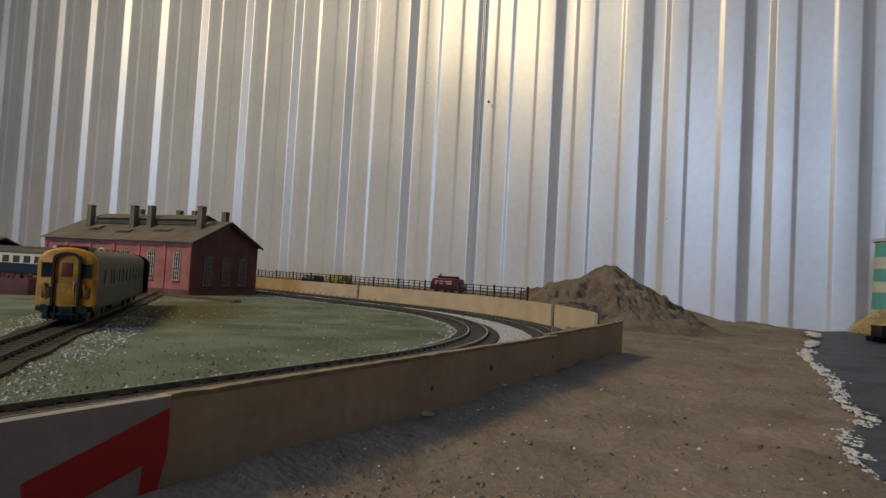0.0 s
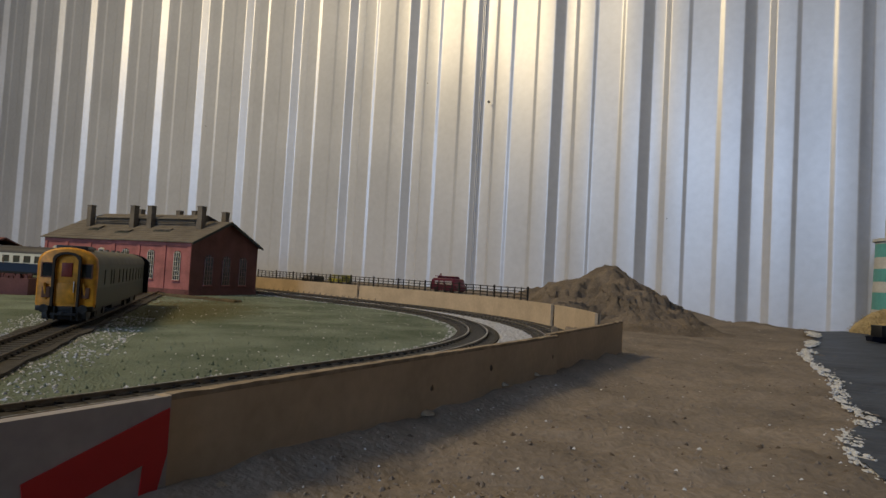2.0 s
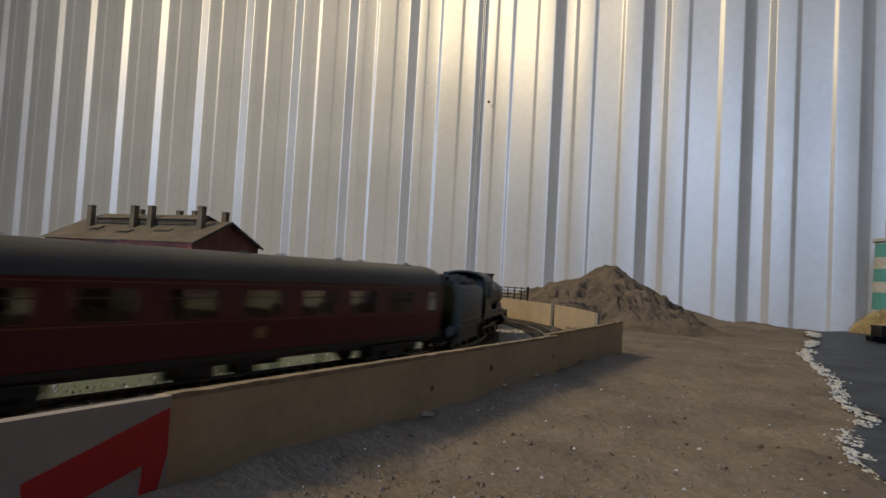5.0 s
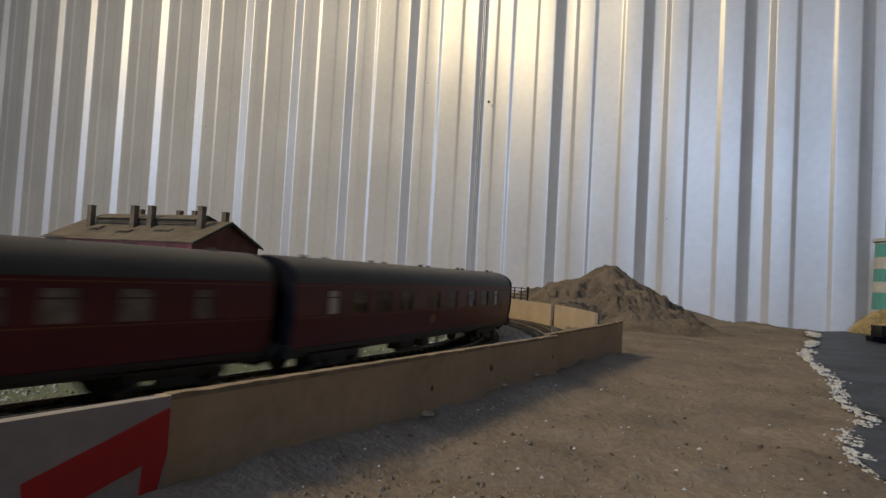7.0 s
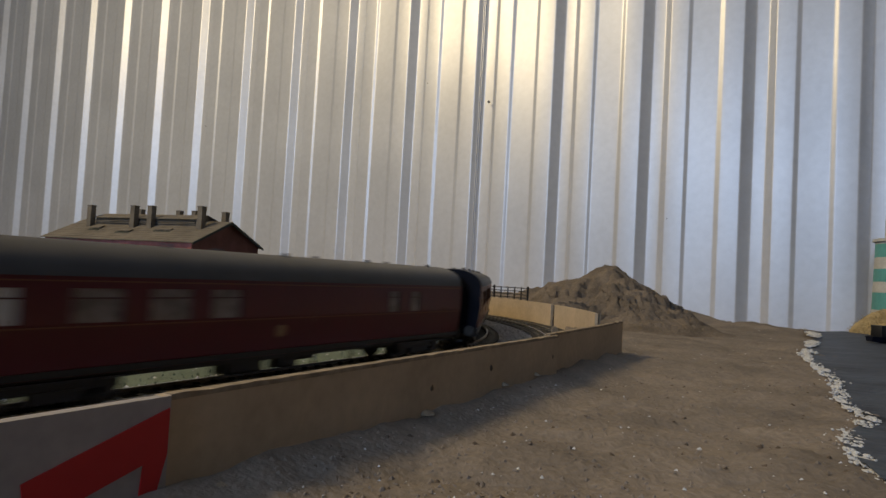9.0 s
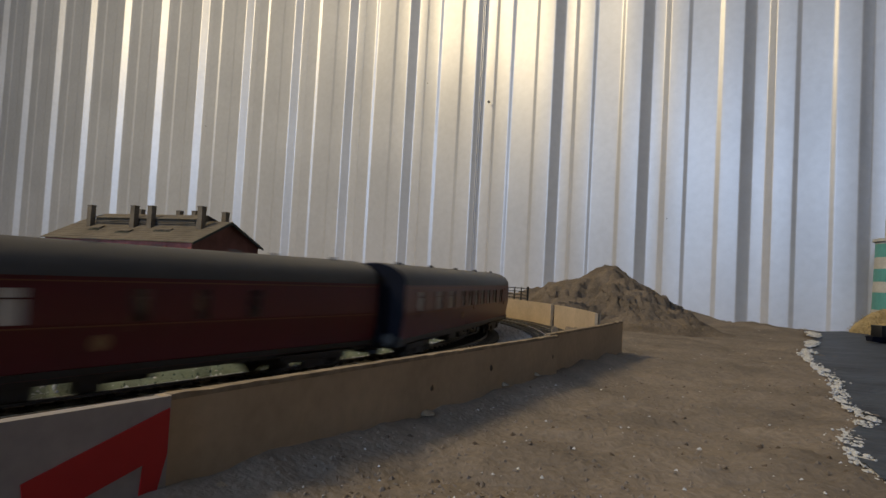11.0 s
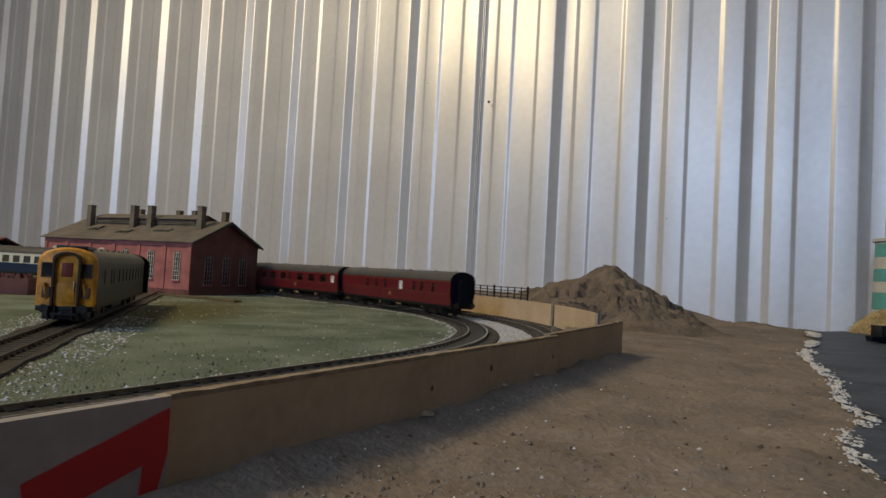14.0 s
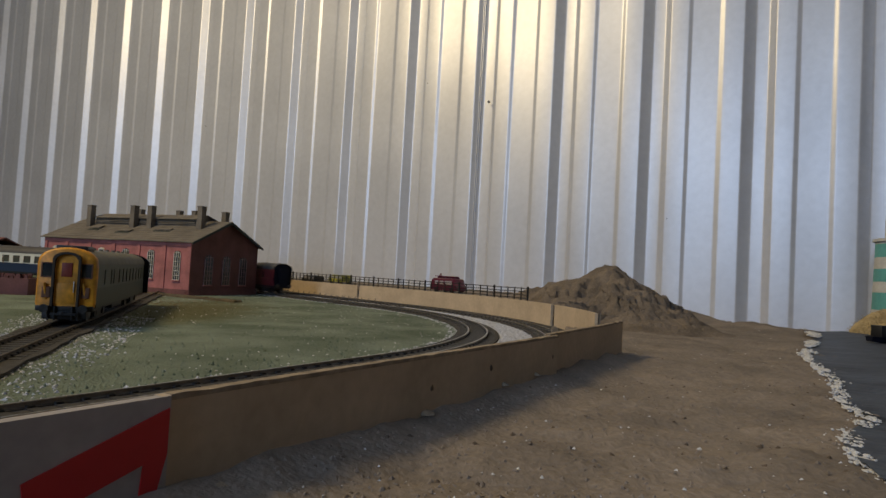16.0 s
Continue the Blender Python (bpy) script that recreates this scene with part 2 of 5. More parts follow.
        for p in v:
            p.co = room(p.co.x, p.co.y, p.co.z)
        part("sheet_lap", bm, M_SHEET, wall, "edge of an overlapping sheet", False)
    return wall


def slab(name, u0, u1, v0, v1, z0, z1, mat, label, category):
    bm = bmesh.new()
    vs = bm_box(bm, u0, v0, z0, u1, v1, z1)
    for v in vs:
        v.co = room(v.co.x, v.co.y, v.co.z)
    return structure(name, bm, mat, label, category)


def shed():
    profiled_wall()
    slab("floor", -3.3, 2.3, -0.03, 3.9, -0.95, -0.85, M_CONCRETE, "bare grey concrete shed floor", "floor")
    slab("ceiling", -3.3, 2.3, -0.03, 3.9, 2.25, 2.30, M_PLAIN, "plain board shed ceiling", "ceiling")
    slab("wall_west", -3.3, -3.2, -0.03, 3.9, -0.85, 2.25, M_PLAIN, "plain board shed wall", "wall")
    slab("wall_east", 2.2, 2.3, -0.03, 3.9, -0.85, 2.25, M_DARKBOARD, "dark board shed wall", "wall")
    slab("wall_south_a", -3.2, -0.09, 3.8, 3.9, -0.85, 2.25, M_PLAIN, "plain board shed wall beside the window", "wall")
    slab("wall_south_b", 0.85, 2.2, 3.8, 3.9, -0.85, 2.25, M_DARKBOARD, "dark board shed wall beside the window", "wall")
    slab("wall_south_c", -0.09, 0.85, 3.8, 3.9, -0.85, 0.42, M_DARKBOARD, "dark board shed wall under the window", "wall")
    slab("wall_south_d", -0.09, 0.85, 3.8, 3.9, 1.48, 2.25, M_PLAIN, "plain board shed wall over the window", "wall")
    slab("baseboard_table", -3.1, 1.6, 0.03, 3.76, -0.045, -0.012, M_BOARD, "chipboard table top under the layout", "table")


shed()


def wall_marks():
    """A fly-sized speck and a few scuffs on the sheeting, each a small dark disc."""
    for u, v, z, w, h in WALL_MARKS:
        bm = bmesh.new()
        bm_cyl(bm, room(u, v - 0.002, z), room(u, v + 0.0012, z), w, w * 0.7, n=8)
        ob = new("screw_head", mesh_of("screw_head", bm, M_BLACK))
        tagged(ob, "tiny dark speck on the steel sheeting", "screw", "screws in the wall")


WALL_MARKS = ((0.0972, 0.016, 0.4143, 0.0028, 0), (-0.7418, 0.018, 0.4157, 0.0018, 0), (-0.051, 0.018, 0.4666, 0.0014, 0), (0.461, 0.018, 0.1705, 0.0014, 0))
wall_marks()

# ---- ground ----
HEAP = Vector((0.239, 0.88))


def smooth_step(a, b, x):
    u = min(1, max(0, (x - a) / (b - a)))
    return u * u * (3 - 2 * u)


def outside(x, y):
    """How far a place lies outside the inner track's centre line, and its angle round the curve."""
    a = math.atan2(y - CY, x - CX)
    if a < A1 or a > A2:
        n = A1 if a < A1 else A2
        return (x - CX) * math.cos(n) + (y - CY) * math.sin(n) - RAD, a
    return math.hypot(x - CX, y - CY) - RAD, a


def ground_z(x, y):
    """Height of the loose sand: a bank behind the far card, and a heap by the wall."""
    o, a = outside(x, y)
    if o < 0.094:
        return -0.0085
    z = -0.0005 - 0.009 * min(1, max(0, (y + 0.53 * x - 0.55) / 0.75))
    q = Vector((x * 14, y * 14, 0))
    rough = 0.0030 * noise.noise(q) + 0.0016 * noise.noise(q * 3.1) + 0.0014 * noise.noise(q * 9) + 0.0010 * noise.noise(q * 22)
    z += rough * (0.45 + 0.55 * smooth_step(0.10, 0.14, o))
    if a < 0.1:
        drift = 1 - smooth_step(0.098, 0.128, o)
        z += drift * (0.0046 + 0.0024 * noise.noise(Vector((x * 30, y * 30, 8))) + 0.0012 * noise.noise(Vector((x * 95, y * 95, 8))))
    bank = smooth_step(0.46, 0.62, a) * smooth_step(0.100, 0.108, o)
    z += bank * (0.0205 - z)
    # a low spill at the wall
    e = math.hypot((x - 0.47) / 0.10, (y - 0.93) / 0.10)
    if e < 1:
        z += 0.010 * (1 - e) ** 1.3 + 0.004 * (1 - e) * noise.noise(Vector((x * 80, y * 80, 5)))
    return z


RIDGE = ((0.080, -0.004), (0.105, 0.012), (0.128, 0.026), (0.155, 0.046), (0.198, 0.062), (0.218, 0.076), (0.231, 0.0800), (0.248, 0.0785), (0.260, 0.070), (0.2706, 0.060), (0.295, 0.0480), (0.316, 0.0350), (0.335, 0.0190), (0.347, 0.0085), (0.360, -0.004))


def heap_h(x, y):
    """Height of the heap over the ground: a sharp crest, a steep back and a crumbling front cut by cracks."""
    x += 0.010 * noise.noise(Vector((x * 14, y * 14, 3)))
    dy = y - HEAP.y
    t = abs(dy) / (0.215 if dy < 0 else 0.17)
    t += 0.10 * noise.noise(Vector((x * 18, y * 18, 5))) * smooth_step(0.1, 0.4, t)
    # the front spreads wider than the crest
    xs = HEAP.x + (x - HEAP.x) / (1 + (0.16 if x < HEAP.x else 0.05) * min(t, 1))
    if xs <= RIDGE[0][0] or xs >= RIDGE[-1][0] or t > 1.1:
        return -0.01
    k = max(i for i in range(len(RIDGE) - 1) if RIDGE[i][0] <= xs)
    (xa, za), (xb, zb) = RIDGE[k], RIDGE[k + 1]
    h = za + (zb - za) * (xs - xa) / (xb - xa)
    h = (h + 0.004) * (max(0, 1 - t) ** 1.12 * 0.9 + 0.1 * (1 - smooth_step(0.05, 0.9, t))) - 0.004
    e = smooth_step(0, 0.02, h)
    q = Vector((x, y, 0.6 * h))
    h += e * (0.0048 * noise.noise(q * 30) + 0.0022 * noise.noise(q * 85) + 0.0008 * noise.noise(q * 190)) * (0.35 + 0.65 * smooth_step(0.05, 0.3, t))
    h += e * smooth_step(0.02, 0.2, t) * (0.0120 * abs(noise.noise(Vector((x * 24, y * 30, h * 40)))) + 0.0060 * abs(noise.noise(q * 62)) - 0.0030)
    crack = abs(noise.noise(Vector((x * 22 + 2 * noise.noise(q * 16), y * 44, 7))))
    h -= e * 0.0085 * max(0, 1 - crack / 0.13) * smooth_step(0.08, 0.25, t)
    ledge = noise.noise(Vector((x * 13, y * 34 + h * 130, 2)))
    return h + e * 0.0035 * smooth_step(-0.04, 0.06, ledge) * smooth_step(0.08, 0.25, t)


def heap_top(x, y):
    return ground_z(x, y) * (0.2 if outside(x, y)[1] > 0.5 else 1) + heap_h(x, y)


def steps(*runs):
    """Coordinates in runs of (from, to, count)."""
    out = []
    for a, b, n in runs:
        out += [a + (b - a) * i / n for i in range(n)]
    return out + [runs[-1][1]]


def sheet(bm, xs, ys, height, keep):
    grid = {}
    for i, x in enumerate(xs):
        for j, y in enumerate(ys):
            if keep(x, y):
                grid[i, j] = bm.verts.new((x, y, height(x, y)))
    for i in range(len(xs) - 1):
        for j in range(len(ys) - 1):
            k = [(i, j), (i + 1, j), (i + 1, j + 1), (i, j + 1)]
            if all(q in grid for q in k):
                bm.faces.new([grid[q] for q in k])


def off_wall(x, y):
    return (y - 1.345) * -0.8827 + x * -0.470


def sand():
    """One sheet of sand, finer near the eye."""
    bm = bmesh.new()
    sheet(bm, steps((-0.75, -0.1, 50), (-0.1, 0.3, 130), (0.3, 1.1, 120)), steps((-0.35, 0.05, 40), (0.05, 0.6, 170), (0.6, 1.75, 170)), ground_z, lambda x, y: off_wall(x, y) > -0.004)
    structure("ground", bm, M_SAND, "loose brown sand over the table", "sand", True)
    bm = bmesh.new()

    sheet(bm, steps((0.06, 0.44, 210)), steps((0.62, 1.08, 230)), heap_top, lambda x, y: heap_h(x, y) > -0.004 and outside(x, y)[0] > 0.1035 and off_wall(x, y) > 0.0)
    ob = new("sand_mound", mesh_of("sand_mound", bm, M_HEAP, True))
    return tagged(ob, "steep heap of crumbling dark brown sand", "sand heap")


def strip(bm, s0, s1, o0, o1, z0, z1, step=0.012):
    """A flat strip that follows the track between two offsets."""
    n = max(2, int((s1 - s0) / step))
    rings = []
    for i in range(n + 1):
        s = s0 + (s1 - s0) * i / n
        a, _ = line(s, o0)
        b, _ = line(s, o1)
        rings.append([(a.x, a.y, z0), (b.x, b.y, z0), (b.x, b.y, z1), (a.x, a.y, z1)])
    bm_loft(bm, rings)


def lawn():
    """The green inside of the curve, one slab on the table."""
    bm = bmesh.new()
    edge = [line(-1.2 + 3.2 * i / 120, 0.0985)[0] for i in range(121)]
    pts = [(p.x, p.y) for p in edge] + [(-2.6, 1.0), (-2.6, -1.2)]
    top = [bm.verts.new((x, y, -0.0040)) for x, y in pts]
    bot = [bm.verts.new((x, y, -0.0119)) for x, y in pts]
    bm.faces.new(top)
    for i in range(len(pts)):
        j = (i + 1) % len(pts)
        bm.faces.new((bot[i], bot[j], top[j], top[i]))
    bmesh.ops.triangulate(bm, faces=[f for f in bm.faces if len(f.verts) > 4])
    return structure("lawn", bm, M_GRASS, "short green scatter grass inside the track curve", "grass")


sand()
lawn()


# ---- card edging ----
def edging(name, s0, s1, off, mat, label, top=0.0215, n=20, group="card edging strips"):
    """A bent strip of card on edge, with a top that is not quite level."""
    bm = bmesh.new()
    rings = []
    for i in range(n + 1):
        s = s0 + (s1 - s0) * i / n
        zt = top + 0.0004 * noise.noise(Vector((s * 30, off * 9, 0)))
        a, _ = line(s, off - 0.0012)
        b, _ = line(s, off + 0.0012)
        rings.append([(a.x, a.y, -0.0040), (b.x, b.y, -0.0040), (b.x, b.y, zt), (a.x, a.y, zt)])
    bm_loft(bm, rings)
    ob = new(name, mesh_of(name, bm, mat))
    return tagged(ob, label, "card strip", group)


def straight_card(name, a, b, mat, label, top, ragged):
    """A flat piece of card on edge between two places, its upper edge torn at the far end."""
    bm = bmesh.new()
    a, b = Vector(a), Vector(b)
    d = (b - a).normalized()
    side = Vector((-d.y, d.x)) * 0.0012
    rings = []
    for i in range(41):
        f = i / 40
        p = a.lerp(b, f)
        zt = top + ragged * smooth_step(0.55, 1, f) * (0.4 + noise.noise(Vector((f * 22, 1, 0))) + 0.6 * noise.noise(Vector((f * 70, 1, 0))))
        zb = -0.004 + 0.006 * smooth_step(0.93, 1.0, f)
        rings.append([(p.x + side.x, p.y + side.y, zb), (p.x - side.x, p.y - side.y, zb), (p.x - side.x, p.y - side.y, zt), (p.x + side.x, p.y + side.y, zt - 0.0004)])
    bm_loft(bm, rings)
    return tagged(new(name, mesh_of(name, bm, mat)), label, "card strip", "card edging strips")


CARD_A, CARD_B = (0.0512, 0.2915), (0.1222, 0.4190)


def edgings():
    edging("card_strip", -0.60, -0.2094, 0.1006, M_WHITECARD, "white printed card strip with a red shape, standing on edge")
    edging("card_strip", -0.2110, -0.004, 0.1000, M_CARD, "long brown card strip standing on edge in sand")
    straight_card("card_strip", CARD_A, CARD_B, M_CARD, "short straight brown card with a torn end, standing on edge", 0.0222, 0.0011)
    edging("card_strip", 0.200, 0.3212, 0.1000, M_CARD, "brown card strip bent round the curve")
    edging("card_strip", 0.3297, 0.750, 0.1000, M_CARD, "brown card strip along the outer rail")
    edging("card_strip", 0.756, 1.40, 0.1000, M_CARD, "brown card strip along the outer rail")


edgings()


def red_mark():
    """The red angular print on the white card, a sheet of ink on its outer face."""
    bm = bmesh.new()
    band = ((-0.2347, 0.0115), (-0.2097, 0.0194), (-0.2097, 0.0110), (-0.2144, 0.0099), (-0.2335, 0.0043))
    leg = ((-0.2144, 0.0099), (-0.2097, 0.0110), (-0.2124, 0.0005), (-0.2152, 0.0005))
    for shape in (band, leg):
        rings = []
        for off in (0.1016, 0.1021):
            ring = []
            for s, z in shape:
                p, _ = line(s, off)
                ring.append((p.x, p.y, z))
            rings.append(ring)
        bm_loft(bm, rings)
    card = bpy.data.objects["card_strip"]
    part("red_print", bm, M_REDINK, card, "flat red printed shape", False)


def torn_edges():
    """Pale torn fibres along the card's top and the open flutes at its bends."""
    rnd = random.Random(17)
    for name, place in (("card_strip.001", lambda f: line(-0.2090 + 0.205 * f, 0.1000)[0]), ("card_strip.002", lambda f: Vector((*Vector(CARD_A).lerp(Vector(CARD_B), f), 0)))):
        bm = bmesh.new()
        lift = 0.0 if name.endswith("1") else 0.0007
        rings = []
        n = 90
        for i in range(n + 1):
            f = i / n
            p, q = place(f), place(min(1, f + 0.01)) - place(max(0, f - 0.01))
            side = Vector((q.y, -q.x, 0)).normalized()
            k = 0.5 * noise.noise(Vector((f * 34, 0, lift * 900)))
            zt = 0.0214 + lift + 0.0004 * k + (lift * 1.4 * smooth_step(0.6, 1, f) * (0.4 + noise.noise(Vector((f * 22, 1, 0)))))
            a, b = p - side * (0.0013 - 0.0003 * k), p + side * (0.0013 + 0.0003 * k)
            rings.append([(a.x, a.y, zt - 0.0010), (b.x, b.y, zt - 0.0008 - 0.0003 * k), (b.x, b.y, zt + 0.0003 + 0.0003 * k), (a.x, a.y, zt + 0.0003 - 0.0002 * k)])
        bm_loft(bm, rings)
        part("torn_edge", bm, M_CORE, bpy.data.objects[name], "pale torn card fibres")
    # open flutes: pale walls with dark gaps, at the card's end and at the far strip's end
    for name, base, way, z0, z1, m in (("card_strip.001", Vector((0.0560, 0.3085)), Vector((0.0026, 0.0012)), 0.012, 0.0246, 4), ("card_strip.003", Vector((0.1352, 0.5330)), Vector((0.0018, -0.0008)), 0.001, 0.0216, 3)):
        bm = bmesh.new()
        for i in range(m):
            p = base + way * (i / (m - 1))
            bm_box(bm, p.x - 0.00022, p.y - 0.0008, z0, p.x + 0.00022, p.y + 0.0008, z1 + rnd.uniform(-0.0008, 0.0004))
        part("fluted_end", bm, M_CORE, bpy.data.objects[name], "open corrugated card end", False)
    # torn flaps of pale paper where the long card meets the sand
    for s, w, z in ((-0.199, 0.019, 0.0034), (-0.118, 0.006, 0.0040), (-0.062, 0.003, 0.0060), (-0.030, 0.0025, 0.0065)):
        bm = bmesh.new()
        rings = []
        for i in range(9):
            f = i / 8
            a, _ = line(s + w * (f - 0.5), 0.1013)
            b, _ = line(s + w * (f - 0.5), 0.1013 + (0.0015 + 0.15 * w) * math.sin(math.pi * f) * (1 + 0.3 * rnd.random()))
            zt = z + 0.0005 * math.sin(math.pi * f) + 0.0004 * rnd.random()
            rings.append([(a.x, a.y, zt - 0.0004), (b.x, b.y, zt - 0.0012), (b.x, b.y, zt - 0.0008), (a.x, a.y, zt)])
        bm_loft(bm, rings)
        part("torn_flap", bm, M_CORE, bpy.data.objects["card_strip.001"], "torn pale paper flap at the foot")
    # scuffs on the long card
    for s, z, r in ((-0.0735, 0.0130, 0.0011), (-0.115, 0.0110, 0.0008), (-0.010, 0.0120, 0.0007)):
        bm = bmesh.new()
        ring = []
        for k in range(9):
            a = 6.2832 * k / 9
            rr = r * rnd.uniform(0.5, 1.3)
            ring.append((s + rr * math.cos(a), z + 1.2 * rr * math.sin(a)))
        bm_loft(bm, [[(*line(ss, off)[0].xy, zz) for ss, zz in ring] for off in (0.1008, 0.1014)])
        part("scuff", bm, M_CLOD, bpy.data.objects["card_strip.001"], "small dark scuff", False)


red_mark()
torn_edges()


# ---- track ----
def bed_strip(name, s0, s1, o0, o1, mat, label):
    bm = bmesh.new()
    strip(bm, s0, s1, o0, o1, -0.0119, -0.0033 if mat is M_BALLAST else -0.0023, 0.01)
    return structure(name, bm, mat, label, "ballast")


def sleeper_mesh():
    bm = bmesh.new()
    bm_box(bm, -0.00165, -0.0155, -0.0036, 0.00165, 0.0155, -0.0020)
    for y in (-0.00825, 0.00825):
        bm_box(bm, -0.0012, y - 0.0017, -0.0020, 0.0012, y + 0.0017, -0.0013)
    return mesh_of("sleeper", bm, M_SLEEPER)


SLEEPER = sleeper_mesh()


def rail_ring(a, b, z=0.0):
    """Foot, web and head of a rail between two near offsets."""
    c, w = (a + b) / 2, (b - a)
    return [(c - w * 0.9, -0.0022), (c + w * 0.9, -0.0022), (c + w * 0.9, -0.0019), (c + w * 0.3, -0.0016), (c + w * 0.3, -0.0007), (c + w * 0.5, -0.0005), (c + w * 0.5, 0), (c - w * 0.5, 0), (c - w * 0.5, -0.0005), (c - w * 0.3, -0.0007), (c - w * 0.3, -0.0016), (c - w * 0.9, -0.0019)]


def track(name, place, s0, s1, label, near0, near1, step, rail_mat=None):
    """Two rails of full section and the sleepers under them; place(s, off) gives the line."""
    t = thing(name, label, "track", kind="structure")
    n = int((s1 - s0) / 0.012)
    for o in (-0.00825, 0.00825):
        bm = bmesh.new()
        rings = []
        for i in range(n + 1):
            s = s0 + (s1 - s0) * i / n
            ring = []
            for off, z in rail_ring(o - 0.0006, o + 0.0006):
                p, _ = place(s, off)
                ring.append((p.x, p.y, z))
            rings.append(ring)
        bm_loft(bm, rings)
        part("rail", bm, rail_mat or M_RAIL, t, "dull nickel rail" if rail_mat is None else "dirty brown rail")
    k = int((near1 - near0) / step)
    for i in range(k):
        s = near0 + step * i
        p, h = place(s, 0)
        share("sleeper", SLEEPER, t, pose(p.x, p.y, 0, 0, 0, math.degrees(h)))
    return t


def siding(s, off):
    """The siding: nearly straight, s from the railcar's buffers towards the camera."""
    h = math.atan2(-0.945, 0.327)
    p = straight_from((-0.2545, 0.424), h, s)
    return Vector((p[0] + off * math.sin(h), p[1] - off * math.cos(h), 0)), h


bed_strip("ballast_inner", -2.86, 3.05, -0.0185, 0.0185, M_TRACKBED, "dark grimy trackbed under the inner rails")
bed_strip("ballast_between", -2.86, 3.05, 0.019, 0.0475, M_BALLAST, "pale grey loose ballast between the two tracks")
bed_strip("ballast_outer", -2.86, 3.05, 0.048, 0.0985, M_TRACKBED, "dark grimy trackbed under the outer rails")
track("track", lambda s, o: line(s, o), -2.85, 3.04, "dull nickel rails on black sleepers, inner curve", -0.26, 1.02, 0.0088)
track("track", lambda s, o: line(s, o + 0.067), -2.85, 3.04, "dull nickel rails on black sleepers, outer curve", 0.05, 1.0, 0.0094)
def siding_bed():
    bm = bmesh.new()
    rings = []
    for i in range(60):
        s = -0.55 + 0.9 * i / 59
        k = 0.003 * noise.noise(Vector((s * 30, 0, 0)))
        a, _ = siding(s, -0.019 - k)
        b, _ = siding(s, 0.020 + k)
        rings.append([(a.x, a.y, -0.0045), (b.x, b.y, -0.0045), (b.x, b.y, -0.0023), (a.x, a.y, -0.0023)])
    bm_loft(bm, rings)
    return structure("ballast_siding", bm, M_TRACKBED, "dark grimy trackbed under the siding", "ballast")


siding_bed()
track("siding_track", siding, -0.55, 0.35, "dirty rails of the siding on black sleepers", -0.32, 0.16, 0.0090, M_DIRTYRAIL)


def scatter(name, count, place, size, mat, label, category, seed, flat=0.6):
    """Loose grains as one mesh of small skewed pebbles."""
    rnd = random.Random(seed)
    verts, faces = [], []
    for _ in range(count):
        q = place(rnd)
        if q is None:
            continue
        x, y, z = q
        r = size * (0.5 + rnd.random() ** 2 * 1.2)
        a = rnd.random() * 6.28
        b = len(verts)
        for k in range(4):
            f = a + k * 1.57 + rnd.uniform(-0.4, 0.4)
            verts.append((x + r * math.cos(f), y + r * math.sin(f), z - r * 0.2))
        verts.append((x + rnd.uniform(-0.3, 0.3) * r, y + rnd.uniform(-0.3, 0.3) * r, z + r * flat * rnd.uniform(0.6, 1.3)))
        faces += [(b, b + 1, b + 4), (b + 1, b + 2, b + 4), (b + 2, b + 3, b + 4), (b + 3, b, b + 4)]
    me = bpy.data.meshes.new(name)
    me.from_pydata(verts, [], faces)
    me.materials.append(mat)
    return tagged(new(name, me), label, category, kind="stuff")


def along(s0, s1, o0, o1, z):
    def place(rnd):
        p, _ = line(rnd.uniform(s0, s1), rnd.uniform(o0, o1))
        return p.x, p.y, z
    return place


def on_sand(rnd):
    d = 0.13 + 0.92 * rnd.random() ** 1.4
    a = rnd.uniform(-0.25, 0.75)
    x, y = d * math.sin(a), d * math.cos(a)
    o, _ = outside(x, y)
    if o < 0.104 or (y - 1.345) * -0.8827 + x * -0.470 < 0.02:
        return None
    return x, y, ground_z(x, y)


def on_lawn(rnd):
    s = rnd.uniform(-0.35, 1.05)
    p, _ = line(s, -0.018 - 0.30 * rnd.random() ** 2.2)
    return p.x, p.y, -0.0040


def bare_patch(rnd):
    return -0.335 + rnd.gauss(0, 0.045), 0.755 + rnd.gauss(0, 0.050), -0.0041


def on_heap(rnd):
    x, y = HEAP.x + rnd.gauss(0, 0.075), HEAP.y + rnd.gauss(-0.03, 0.08)
    o, _ = outside(x, y)
    if o < 0.106:
        return None
    return x, y, max(ground_z(x, y), heap_top(x, y)) - 0.0006


scatter("ballast_grains", 5200, along(-0.05, 1.2, 0.020, 0.047, -0.0031), 0.0012, M_BALLAST, "loose pale ballast chips between the tracks", "ballast", 1)
scatter("ballast_fringe", 1500, along(-0.35, 1.2, -0.026, -0.0165, -0.0038), 0.0010, M_BALLAST, "scattered pale chips along the grass edge", "ballast", 2)
scatter("sand_grains", 6500, on_sand, 0.0006, M_SAND, "coarse brown sand grains", "sand", 3)
scatter("shell_grit", 750, on_sand, 0.00045, M_FOAM, "scattered pale grit on the sand", "grit", 4)
scatter("dark_clods", 900, on_sand, 0.0008, M_CLOD, "small dark crumbs of sand", "sand", 5, 0.5)
scatter("sand_clods", 900, on_heap, 0.0016, M_HEAP, "crumbled clods on the sand heap", "sand", 6, 0.8)
scatter("lawn_flock", 9000, on_lawn, 0.0006, M_GRASS, "coarse green flock scattered on the lawn", "grass", 7, 1.2)
scatter("earth_flock", 3000, bare_patch, 0.0009, M_EARTH, "brown earth flock worn into the lawn", "earth", 10, 0.5)
